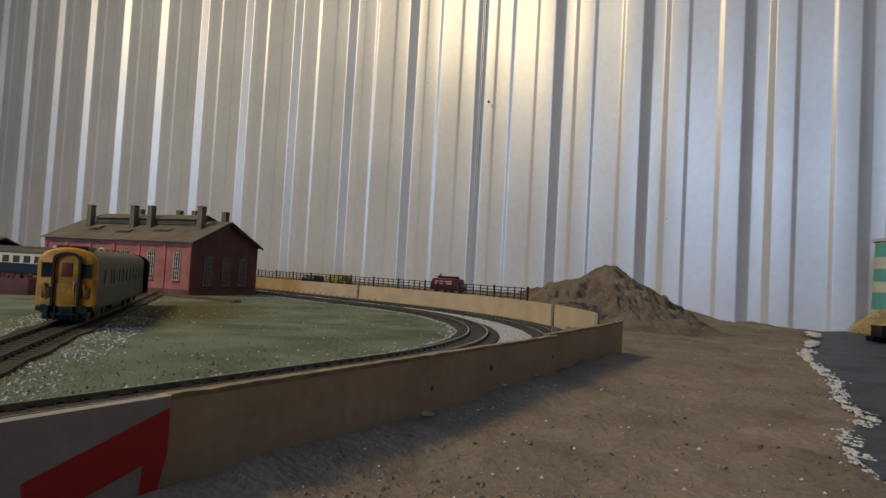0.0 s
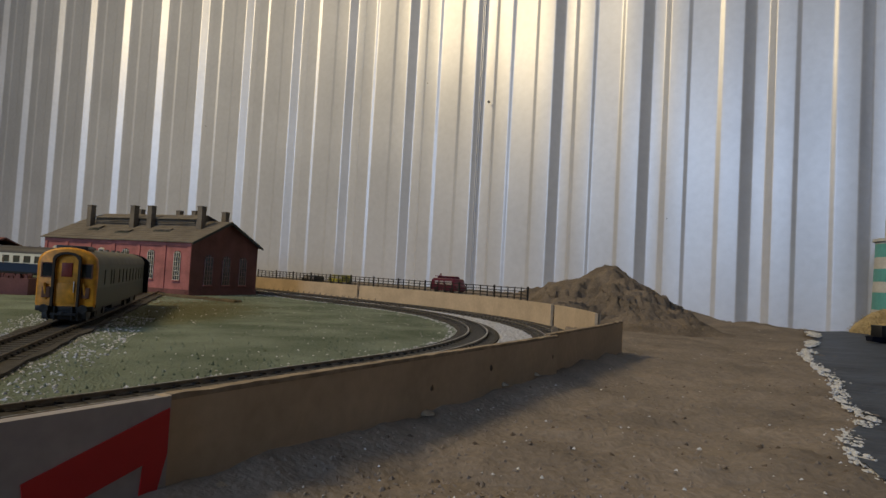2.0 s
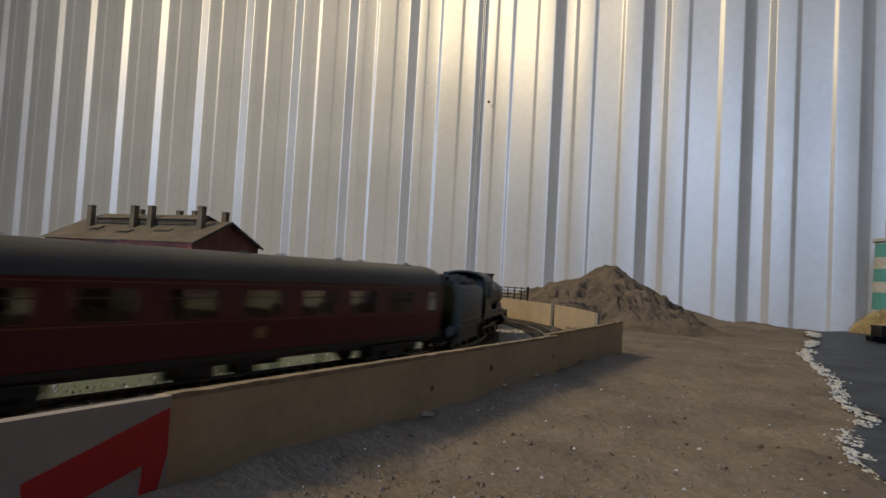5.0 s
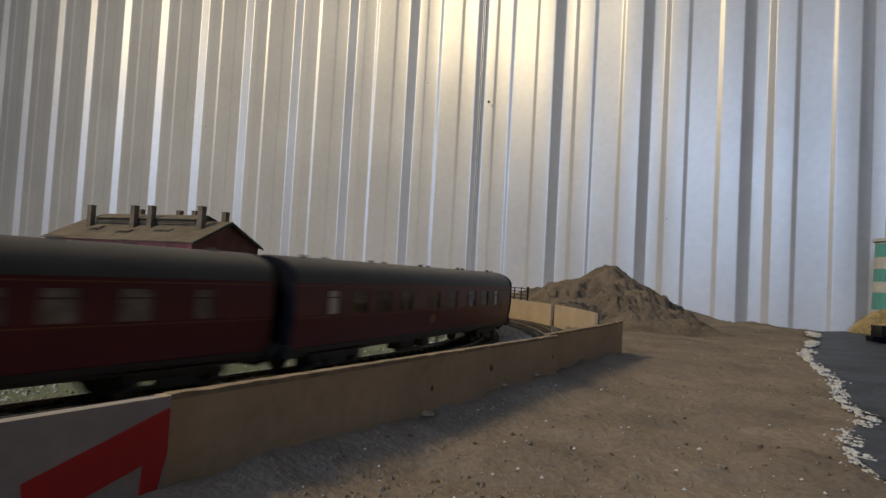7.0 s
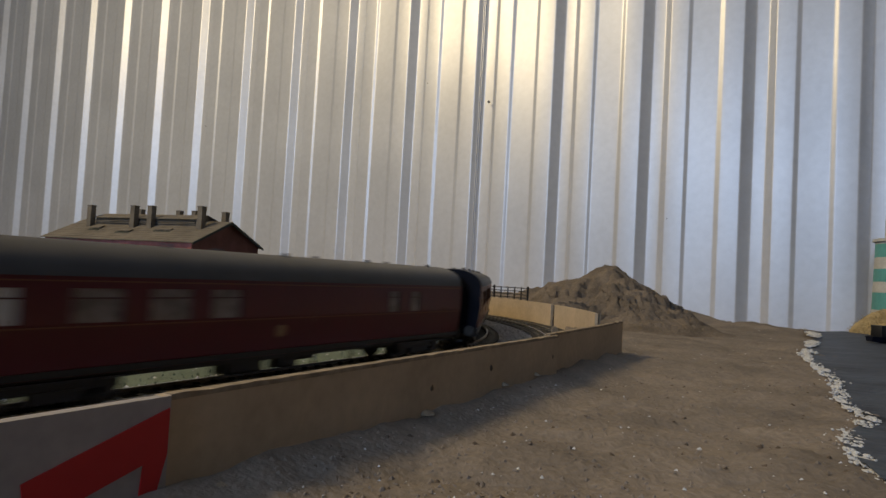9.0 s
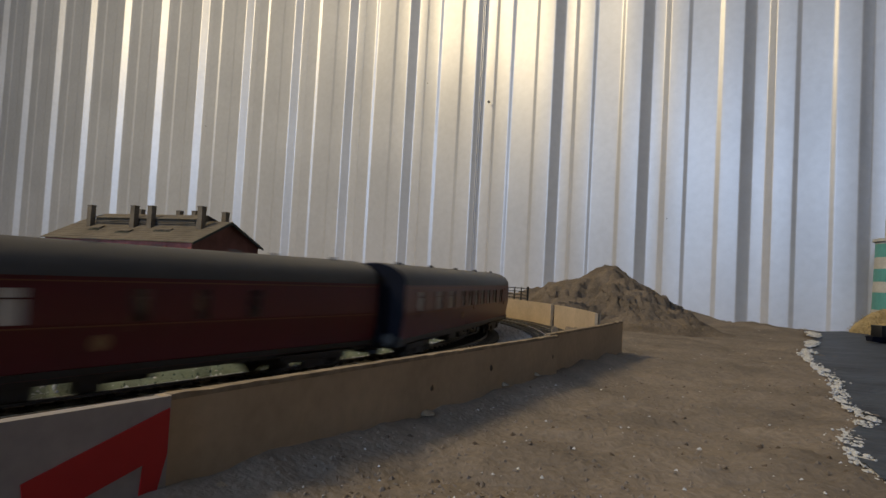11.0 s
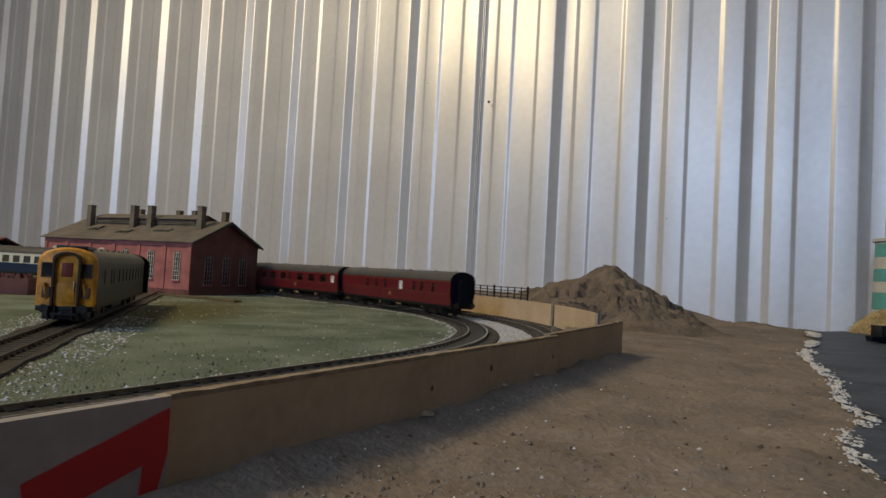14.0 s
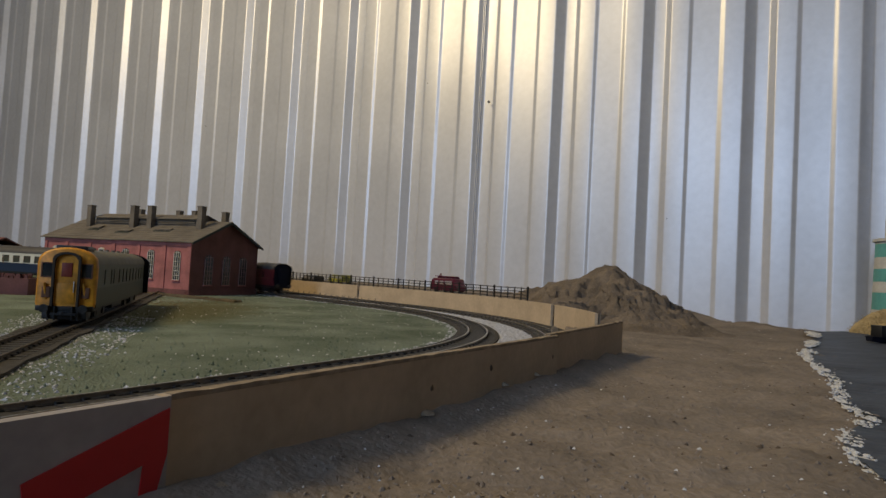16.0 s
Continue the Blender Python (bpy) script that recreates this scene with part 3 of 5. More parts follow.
scatter("lawn_chips", 1100, on_lawn, 0.0008, M_FOAM, "white chips lost in the grass", "grit", 8)


def siding_side(rnd):
    p, _ = siding(rnd.uniform(-0.12, 0.26), rnd.choice((-1, 1)) * (0.017 + 0.030 * rnd.random() ** 1.7))
    return p.x, p.y, -0.0038


scatter("siding_ballast", 1900, siding_side, 0.0008, M_BALLAST, "pale ballast spilt beside the siding", "ballast", 9)


# ---- engine shed ----
def arched(bm, x0, x1, z0, z1, y0, y1, n=6):
    """A block with a segmental arched head, in the xz plane, between y0 and y1."""
    pts = [(x0, z0), (x1, z0)]
    c, r, rise = (x0 + x1) / 2, (x1 - x0) / 2, (x1 - x0) * 0.28
    for i in range(n + 1):
        f = math.pi * i / n
        pts.append((c + r * math.cos(f), z1 - rise + rise * math.sin(f)))
    bm_loft(bm, [[(x, y0, z) for x, z in pts], [(x, y1, z) for x, z in pts]])


def shed_window(parent, m, w, z0, z1, pale_fill, bars=None):
    """Frame, bars and panes of an arched window on a wall whose face is local y = 0."""
    bm = bmesh.new()
    arched(bm, -w / 2, w / 2, z0, z1, -0.001, 0.0007)
    win = part("window", bm, M_PALEWIN if pale_fill else M_DARKGLASS, parent, "tall arched window with white glazing bars", False)
    win.matrix_basis = m
    bm = bmesh.new()
    t = 0.0007
    for x in (-w / 2, -w / 6, w / 6, w / 2):
        top = z1 - w * 0.28 if abs(x) > w * 0.4 else z1 - 0.0004
        bm_box(bm, x - t / 2, 0.0005, z0, x + t / 2, 0.0013, top)
    k = 7
    for i in range(k):
        z = z0 + (z1 - w * 0.2 - z0) * i / (k - 1)
        bm_box(bm, -w / 2, 0.0005, z - t / 2, w / 2, 0.0012, z + t / 2)
    part("glazing_grid", bm, bars or M_WHITE, win, "white glazing bars" if bars is None else "white glazing bars, shade in their colour", False)
    bm = bmesh.new()
    bm_box(bm, -w / 2 - 0.0012, 0, z0 - 0.0018, w / 2 + 0.0012, 0.0022, z0 - 0.0004)
    part("sill", bm, M_BRICKWALL, win, "brick sill", False)


def engine_shed():
    phi = 2.75
    m = pose(-0.375, 0.93, -0.0041, 0, 0, math.degrees(phi))
    t = thing("engine_shed", "red brick card engine shed with a weathered slate roof", "building", m)
    w, l, he, hr = 0.15, 0.322, 0.0802, 0.1165
    # local x runs along the building away from the near gable; the long front is y = 0
    bm = bmesh.new()
    th = 0.003
    bm_box(bm, th, -th, 0, l - th, 0, he)
    bm_box(bm, th, -w, 0, l - th, -w + th, he)
    part("wall", bm, M_BRICKWALL, t, "pinkish red brick wall", False)
    # gables face away from the light: their shade is in the brick colour
    for x0, x1 in ((0, th), (l - th, l)):
        bm = bmesh.new()
        pts = [(0, 0), (0, he), (-w / 2, hr), (-w, he), (-w, 0)]
        bm_loft(bm, [[(x0, y, z) for y, z in pts], [(x1, y, z) for y, z in pts]])
        part("gable", bm, M_GABLE, t, "red brick gable, its shade in the colour", False)
    bays = 6
    for i in range(bays + 1):
        x = l * i / bays
        bm = bmesh.new()
        bm_box(bm, min(max(x - 0.0035, 0), l - 0.007), 0, 0, min(max(x - 0.0035, 0), l - 0.007) + 0.007, 0.0016, he - 0.004)
        part("pilaster", bm, M_BRICKWALL, t, smooth=False)
    bm = bmesh.new()
    bm_box(bm, 0, 0, he - 0.007, l, 0.0018, he - 0.001)
    part("cornice", bm, M_BRICKWALL, t, smooth=False)
    bm = bmesh.new()
    bm_box(bm, -0.0015, -w, 0, 0, 0.0015, 0.008)
    bm_box(bm, 0, 0, 0, l, 0.0016, 0.008)
    part("plinth", bm, M_GABLE, t, smooth=False)
    for i in range(bays):
        x = l * (i + 0.5) / bays
        shed_window(t, pose(x, 0.0002, 0), 0.0125, 0.022, 0.066, i in (3, 4, 5))
    # gable windows: bars coloured darker to stand for shade
    for k, y in enumerate((-w * 0.24, -w * 0.50, -w * 0.76)):
        shed_window(t, pose(-0.0002, y, 0, 0, 0, 90), 0.0165, 0.016, 0.062, False, M_SHADEBAR)
    # roof: overlapping courses of slate on each slope
    e = 0.006
    courses = 11
    for side in (0, 1):
        for c in range(courses):
            f0, f1 = c / courses, (c + 1.25) / courses
            f1 = min(f1, 1)
            y0, y1 = e + (-w / 2 - e) * f0, e + (-w / 2 - e) * f1
            z0, z1 = he - 0.0016 + (hr - he + 0.0016) * f0, he - 0.0016 + (hr - he + 0.0016) * f1
            if side:
                y0, y1 = -w - y0, -w - y1
            bm = bmesh.new()
            n = 40
            rings = []
            for i in range(n + 1):
                x = -e + (l + 2 * e) * i / n
                sag = 0.0007 * noise.noise(Vector((x * 25, c * 0.4, side * 5.0))) + 0.0009 * noise.noise(Vector((x * 7, c * 0.15, side * 3.0)))
                rings.append([(x, y0, z0 + 0.0014 + sag), (x, y1, z1 + 0.0008 + sag), (x, y1, z1 + sag * 0.5), (x, y0, z0 + sag * 0.5)])
            bm_loft(bm, rings)
            part("slate_course", bm, M_SLATE, t, "weathered brown-grey slate course", False)
    bm = bmesh.new()
    for s in (0, 1):
        pts = [(e, he - 0.004), (e, he - 0.0005), (-w / 2, hr + 0.0012), (-w / 2, hr - 0.0030)]
        if s:
            pts = [(-w - y, z) for y, z in pts]
        bm_loft(bm, [[(-e - 0.0012, y, z) for y, z in pts], [(-e + 0.0004, y, z) for y, z in pts]])
    part("bargeboard", bm, M_BLACKWOOD, t, "dark timber bargeboard", False)
    # raised ridge lantern with louvres
    x0, x1 = 0.046, 0.274
    bm = bmesh.new()
    pts = [(-w / 2 + 0.021, hr - 0.008), (-w / 2 + 0.021, hr + 0.0035), (-w / 2, hr + 0.0100), (-w / 2 - 0.021, hr + 0.0035), (-w / 2 - 0.021, hr - 0.008)]
    bm_loft(bm, [[(x, y, z) for y, z in pts] for x in (x0, x1)])
    lan = part("lantern", bm, M_SLATE, t, "slatted ridge lantern", False)
    for k in range(4):
        bm = bmesh.new()
        z = hr - 0.0055 + 0.0026 * k
        for sy in (1, -1):
            y = -w / 2 + sy * 0.021
            pts = [(y, z), (y + sy * 0.0022, z - 0.0006), (y + sy * 0.0022, z), (y, z + 0.0011)]
            bm_loft(bm, [[(x, q, zz) for q, zz in pts] for x in (x0 + 0.003, x1 - 0.003)])
        part("louvre", bm, M_SLATE, lan, smooth=False)
    bm = bmesh.new()
    pts = [(-w / 2 + 0.0255, hr + 0.0030), (-w / 2, hr + 0.0112), (-w / 2 - 0.0255, hr + 0.0030), (-w / 2 - 0.0255, hr + 0.0018), (-w / 2, hr + 0.0098), (-w / 2 + 0.0255, hr + 0.0018)]
    bm_loft(bm, [[(x, y, z) for y, z in pts] for x in (x0 - 0.002, x1 + 0.002)])
    part("lantern_roof", bm, M_SLATE, lan, smooth=False)
    # lifted slates, with dark strips beneath that paint the shade of the gaps
    slope = (hr - he) / (w / 2)
    for x, y, a, b in ((0.248, -0.030, 0.022, 0.0035), (0.172, -0.022, 0.030, 0.0020), (0.095, -0.030, 0.034, 0.0016)):
        z = he - y * slope
        for dz, mat, lab, grow in ((0.0022, M_BLACKWOOD, "dark strip for the shade in a slate gap", 0.0), (0.0034, M_SLATE, "lifted slate", 0.003)):
            bm = bmesh.new()
            up = 0.0012 if mat is M_SLATE else 0.0
            pts = [(-b - grow, -(b + grow) * -slope + up), (b, -b * slope + up), (b, -b * slope + up - 0.0010), (-b - grow, -(b + grow) * -slope + up - 0.0010)]
            if mat is M_SLATE:
                pts = [(p - b * 1.6, q + b * 1.6 * slope) for p, q in pts]
            bm_loft(bm, [[(x - a / 2 + a * k / 6, y + p, z + dz + q + 0.0004 * math.sin(k * 2.3)) for p, q in pts] for k in range(7)])
            part("loose_slate" if mat is M_SLATE else "roof_gap", bm, mat, t, lab, False)
    # square vents: tall ones on the front slope, short tops behind the ridge
    for x, y, top, wd in ((0.030, -0.046, 0.0225, 0.0095), (0.1365, -0.046, 0.0225, 0.0095), (0.175, -0.046, 0.0225, 0.0095), (0.277, -0.046, 0.0225, 0.0095),
                          (0.034, -w + 0.046, 0.0195, 0.0090), (0.100, -w + 0.046, 0.0210, 0.0085), (0.135, -w + 0.046, 0.0210, 0.0085), (0.225, -w + 0.046, 0.0225, 0.0085)):
        bm = bmesh.new()
        bm_box(bm, x - wd / 2, y - wd / 2, hr - 0.020, x + wd / 2, y + wd / 2, hr + top)
        bm_box(bm, x - wd / 2 - 0.0005, y - wd / 2 - 0.0005, hr + top - 0.0012, x + wd / 2 + 0.0005, y + wd / 2 + 0.0005, hr + top + 0.0003)
        part("smoke_vent", bm, M_SLATE, t, "square weathered smoke vent", False)
    return t


engine_shed()


def paving():
    """The strip of broken paving before the shed's front."""
    bm = bmesh.new()
    rnd = random.Random(11)
    a, b = Vector((-0.440, 0.915)), Vector((-0.272, 0.826))
    for i in range(46):
        f = i / 45
        for k in range(3):
            c = a.lerp(b, f) + Vector((0.45, 0.89)) * (0.006 * k - 0.004) + Vector((rnd.uniform(-1, 1), rnd.uniform(-1, 1))) * 0.001
            r = 0.0022 + rnd.random() * 0.0012
            bm_box(bm, c.x - r, c.y - r, -0.0042, c.x + r, c.y + r, -0.0020 + rnd.random() * 0.0012)
    return tagged(new("paving_strip", mesh_of("paving_strip", bm, M_EARTH)), "strip of broken brown paving on the grass", "paving", kind="stuff")


paving()


# ---- fence and what stands behind it ----
def fence():
    t = thing("fence", "black plastic post-and-rail fence behind the card", "fence")
    s0, s1, off = 0.405, 1.12, 0.113
    z0, z1 = 0.0195, 0.0370
    n = 55
    for i in range(n + 1):
        s = s0 + (s1 - s0) * i / n
        p, h = line(s, off)
        big = i % 5 == 0
        r = 0.0010 if big else 0.00055
        bm = bmesh.new()
        bm_box(bm, -r, -r, z0 - 0.002, r, r, z1 + (0.0012 if big else -0.0004))
        ob = part("post", bm, M_FENCE, t, smooth=False)
        ob.matrix_basis = pose(p.x, p.y, 0.0006 * noise.noise(Vector((i * 0.3, 0, 0))), 0, 0, math.degrees(h))
    for k in range(4):
        bm = bmesh.new()
        z = z0 + 0.0030 + 0.0042 * k
        rings = []
        for i in range(n + 1):
            s = s0 + (s1 - s0) * i / n
            a, _ = line(s, off + 0.0006)
            b, _ = line(s, off + 0.0013)
            dz = 0.0006 * noise.noise(Vector((i * 0.3, 0, 0)))
            rings.append([(a.x, a.y, z + dz), (b.x, b.y, z + dz), (b.x, b.y, z + 0.0011 + dz), (a.x, a.y, z + 0.0011 + dz)])
        bm_loft(bm, rings)
        part("fence_rail", bm, M_FENCE, t, smooth=False)
    return t


fence()


def wheel_into(bm, x, y, r, w, n=14):
    bm_cyl(bm, (x, y - w / 2, r), (x, y + w / 2, r), r, n=n)


def model_van(m, body_mat, label, ladder):
    """A small forward-control van: body, glass, wheels, roof rack."""
    t = thing("model_van" if ladder else "model_car", label, "model vehicle", m)
    L, W, H = (0.056, 0.024, 0.0225) if ladder else (0.048, 0.022, 0.017)
    prof = [(-L / 2, 0.004), (L / 2, 0.004), (L / 2, 0.010), (L / 2 - 0.003, 0.012), (L / 2 - 0.008, H - 0.001), (L / 2 - 0.011, H), (-L / 2 + 0.003, H), (-L / 2, H - 0.003)]
    bm = bmesh.new()
    rings = []
    for y, k in ((-W / 2, 0.93), (-W / 2 + 0.002, 1.0), (W / 2 - 0.002, 1.0), (W / 2, 0.93)):
        rings.append([(x * (0.985 if k < 1 else 1), y, 0.004 + (z - 0.004) * k) for x, z in prof])
    bm_loft(bm, rings)
    part("body", bm, body_mat, t)
    for sy in (-1, 1):
        bm = bmesh.new()
        for x in (-0.016, -0.005, 0.006, 0.014):
            bm_box(bm, x - 0.0040, sy * W / 2 - 0.0002, H * 0.58, x + 0.0040, sy * W / 2 + 0.0002, H * 0.82)
        part("side_window", bm, M_WINGREY, t, "grey side windows", False)
    for x in (-L * 0.3, L * 0.3):
        for sy in (-1, 1):
            bm = bmesh.new()
            wheel_into(bm, x, sy * (W / 2 - 0.002), 0.0042, 0.004)
            part("wheel", bm, M_BLACK, t)
    if ladder:
        bm = bmesh.new()
        for sy in (-0.004, 0.004):
            bm_box(bm, -L / 2 - 0.001, sy - 0.0006, H + 0.0022, L / 2 - 0.012, sy + 0.0006, H + 0.0034)
        for i in range(9):
            x = -L / 2 + 0.003 + i * 0.0048
            bm_box(bm, x - 0.0004, -0.004, H + 0.0024, x + 0.0004, 0.004, H + 0.0032)
        for x in (-0.018, 0.0, 0.014):
            bm_box(bm, x - 0.0005, -0.008, H - 0.0005, x + 0.0005, 0.008, H + 0.0022)
        part("roof_ladder", bm, M_VAN, t, "red ladder on the roof rack", False)
        bm = bmesh.new()
        bm_cyl(bm, (-L / 2 + 0.004, 0.005, H), (-L / 2 + 0.002, 0.005, H + 0.007), 0.0011, n=8)
        bm_cyl(bm, (-L / 2 + 0.009, -0.004, H), (-L / 2 + 0.009, -0.004, H + 0.005), 0.0009, n=8)
        part("beacon", bm, M_VAN, t)
    return t


def beside(s, off, z, turn=0.0):
    p, h = line(s, off)
    return pose(p.x, p.y, z, 0, 0, math.degrees(h) + turn)


model_van(beside(0.570, 0.133, 0.0200, 180), M_VAN, "dark crimson model van with a roof ladder behind the fence", True)
model_van(beside(0.862, 0.137, 0.0200), M_TRACTOR, "small green and yellow model vehicle behind the fence", False)
model_van(beside(0.955, 0.137, 0.0155), M_BLACK, "small black model car behind the fence", False)


# ---- rolling stock: parts common to all ----
def oval_roof(zc, zt, hw, n=14):
    return [(hw * math.cos(math.pi * i / n), zc + (zt - zc) * math.sin(math.pi * i / n) ** 0.86) for i in range(n + 1)]


def wheel_mesh(r, w, spokes):
    """A wheelset about its axle: two flanged tyres, discs or spokes, axle."""
    bm = bmesh.new()
    for sy in (-1, 1):
        y0 = sy * 0.0072
        bm_cyl(bm, (0, y0 - 0.0004, 0), (0, y0 + 0.0004, 0), r + 0.0008, n=24)
        if spokes:
            ring = []
            for rr, yy in ((r, 0.0002), (r, w), (r - 0.0014, w), (r - 0.0014, 0.0002)):
                ring.append([(rr * math.cos(6.2832 * k / 28), y0 + sy * yy, rr * math.sin(6.2832 * k / 28)) for k in range(28)])
            bm_loft(bm, ring + [ring[0]], cap=False)
            for k in range(spokes):
                f = 6.2832 * k / spokes
                c, s = math.cos(f), math.sin(f)
                v = bm_box(bm, 0.0006, -0.0006, -0.0004, r - 0.0010, 0.0006, 0.0004)
                for p in v:
                    x, y, z = p.co
                    p.co = (x * c - z * s, y0 + sy * (w * 0.6) + y, x * s + z * c)
            bm_cyl(bm, (0, y0, 0), (0, y0 + sy * (w + 0.0004), 0), 0.0022, n=14)
        else:
            bm_cyl(bm, (0, y0, 0), (0, y0 + sy * w, 0), r, n=20)
            bm_cyl(bm, (0, y0 + sy * w, 0), (0, y0 + sy * (w + 0.0005), 0), r * 0.35, n=10)
    bm_cyl(bm, (0, -0.0072, 0), (0, 0.0072, 0), 0.0010, n=8)
    return mesh_of("wheelset", bm, [M_WHEEL], True)


WHEEL_S = wheel_mesh(0.0062, 0.0022, 0)
WHEEL_D = wheel_mesh(0.0108, 0.0024, 14)
ROLLING = []


def wheelset(parent, x, r, big=False):
    ob = new("wheelset", WHEEL_D if big else WHEEL_S)
    ob.parent = parent
    ob.matrix_basis = pose(x, 0, r)
    ROLLING.append((ob, x, r))
    return ob


def bogie_mesh():
    """Side frames with axle boxes, springs and a bolster."""
    bm = bmesh.new()
    for sy in (-1, 1):
        y = sy * 0.0122
        bm_box(bm, -0.021, y - 0.0009, 0.0060, 0.021, y + 0.0009, 0.0086)
        bm_box(bm, -0.008, y - 0.0014, 0.0030, 0.008, y + 0.0014, 0.0066)
        for x in (-0.0165, 0.0165):
            bm_box(bm, x - 0.0028, y - 0.0014, 0.0034, x + 0.0028, y + sy * 0.0006 + 0.0014, 0.0086)
            bm_box(bm, x - 0.0050, y - 0.0010, 0.0030, x + 0.0050, y + 0.0010, 0.0040)
    bm_box(bm, -0.004, -0.0122, 0.0062, 0.004, 0.0122, 0.0100)
    for x in (-0.0208, 0.0208):
        bm_box(bm, x - 0.0008, -0.0122, 0.0062, x + 0.0008, 0.0122, 0.0080)
    return mesh_of("bogie", bm, M_BLACK)


BOGIE = bogie_mesh()


def bogie(parent, x):
    b = new("bogie", BOGIE)
    b.parent = parent
    b.matrix_basis = pose(x, 0, 0)
    for dx in (-0.0165, 0.0165):
        wheelset(parent, x + dx, 0.0062)
    return b


def buffers(parent, x, way, z=0.0135, label="black sprung buffers"):
    for sy in (-0.0115, 0.0115):
        bm = bmesh.new()
        bm_cyl(bm, (x, sy, z), (x + way * 0.004, sy, z), 0.0013, n=10)
        bm_cyl(bm, (x + way * 0.004, sy, z), (x + way * 0.0050, sy, z), 0.0029, n=14)
        part("buffer", bm, M_WHEEL, parent, label)


def coupling(parent, x, way):
    bm = bmesh.new()
    bm_box(bm, min(x, x + way * 0.012), -0.0010, 0.0065, max(x, x + way * 0.012), 0.0010, 0.0080)
    a, b = x + way * 0.0105, x + way * 0.0120
    bm_box(bm, min(a, b), -0.0075, 0.0062, max(a, b), 0.0075, 0.0076)
    part("coupling", bm, M_BLACK, parent, "black hook coupling", False)


def coach_side(bm, length, y, wins, zs, sy, th=0.0010):
    """A side wall with real window openings: wins are (centre, width)."""
    z0, zl, zh, z1 = zs
    a, b = y, y - sy * th
    ya, yb = min(a, b), max(a, b)
    bm_box(bm, -length / 2, ya - (0 if sy > 0 else 0), z0, length / 2, yb, zl)
    bm_box(bm, -length / 2, ya, zh, length / 2, yb, z1)
    x = -length / 2
    for c, w in sorted(wins):
        if c - w / 2 > x:
            bm_box(bm, x, ya, zl, c - w / 2, yb, zh)
        x = c + w / 2
    bm_box(bm, x, ya, zl, length / 2, yb, zh)


def lean(bm, sy):
    """Turn the lower body side inwards below the waist."""
    for v in bm.verts:
        if v.co.z < 0.0262:
            v.co.y -= sy * 0.0018 * (0.0262 - v.co.z) / 0.0137
    return bm


def coach(label, wins_a, wins_b, emblem=0.0, side_mat=None, lower_mat=None, roof_mat=None, length=0.2735, lining=True, vents=9, pane_mat=None):
    """A bogie coach: wins_a are the windows of its left side, wins_b of its right, along x from the tail."""
    side_mat, roof_mat = side_mat or M_MAROON, roof_mat or M_ROOF
    t = thing("coach", label, "train coach", group="coaches of the train" if lining else "")
    hw, L2 = 0.0176, length / 2
    zs = (0.0125, 0.0268, 0.0372, 0.0412)
    for sy, wins in ((1, wins_a), (-1, wins_b)):
        bm = bmesh.new()
        coach_side(bm, length, sy * hw, wins, zs, sy)
        lean(bm, sy)
        if lower_mat:
            part("side", bm, side_mat, t, smooth=False)
            bm = bmesh.new()
            bm_box(bm, -L2, sy * (hw + 0.0001) - 0.0002, 0.0122, L2, sy * (hw + 0.0001) + 0.0002, 0.0258)
            part("lower_panel", lean(bm, sy), lower_mat, t, "blue lower side panel", False)
        else:
            side = part("side", bm, side_mat, t, smooth=False)
        # lower tumblehome
        bm = bmesh.new()
        ring = [(sy * hw, 0.0135), (sy * (hw - 0.0013), 0.0105), (sy * (hw - 0.0023), 0.0105), (sy * (hw - 0.0010), 0.0135)]
        bm_loft(bm, [[(x, y, z) for y, z in ring] for x in (-L2, L2)])
        part("sill_panel", lean(bm, sy), lower_mat or side_mat, t, smooth=False)
        if lining:
            for z in (0.0255, 0.0392):
                bm = bmesh.new()
                bm_box(bm, -L2 + 0.001, sy * hw - 0.0002, z, L2 - 0.001, sy * hw + 0.0002, z + 0.0004)
                part("lining", lean(bm, sy), M_LINE, t, "thin straw lining", False)
            bm = bmesh.new()
            bm_cyl(bm, (emblem, sy * (hw - 0.0002), 0.0205), (emblem, sy * (hw + 0.0003), 0.0205), 0.0026, n=18)
            part("emblem", lean(bm, sy), M_EMBLEM, t, "small round pale emblem")
        for c, w in wins:
            bm = bmesh.new()
            y = sy * (hw - 0.0006)
            bm_box(bm, c - w / 2, y - 0.0001, zs[1], c + w / 2, y + 0.0001, zs[2])
            frosted, cloudy = w == 0.009, pane_mat is not None and (sy < 0 or not lining)
            pane = part("window_pane", bm, M_FROST if frosted else pane_mat if cloudy else M_PANE, t, "white frosted window pane" if frosted else "cloudy plastic window pane" if cloudy else "smoky plastic window pane", False)
            pane.visible_shadow = frosted or cloudy
            bm = bmesh.new()
            bm_box(bm, c - w / 2 + 0.0002, sy * (hw - 0.0004) - 0.0003, 0.0340, c + w / 2 - 0.0002, sy * (hw - 0.0004) + 0.0003, 0.0345)
            for q in (-1, 1):
                bm_box(bm, c + q * (w / 2 - 0.0002) - 0.0002, sy * hw - 0.0003, zs[1], c + q * (w / 2 - 0.0002) + 0.0002, sy * hw + 0.0003, zs[2])
            part("window_frame", bm, M_FRAME, t, smooth=False)
        # doors: fine raised edges and grab handles
        for x in (-L2 + 0.010, -L2 + 0.019, L2 - 0.019, L2 - 0.010, -0.005, 0.005):
            bm = bmesh.new()
            bm_box(bm, x - 0.00015, sy * hw - 0.0002, 0.0130, x + 0.00015, sy * hw + 0.00025, 0.0385)
            part("door_edge", lean(bm, sy), side_mat, t, smooth=False)
        for x in (-L2 + 0.0205, L2 - 0.0205, 0.0065):
            bm = bmesh.new()
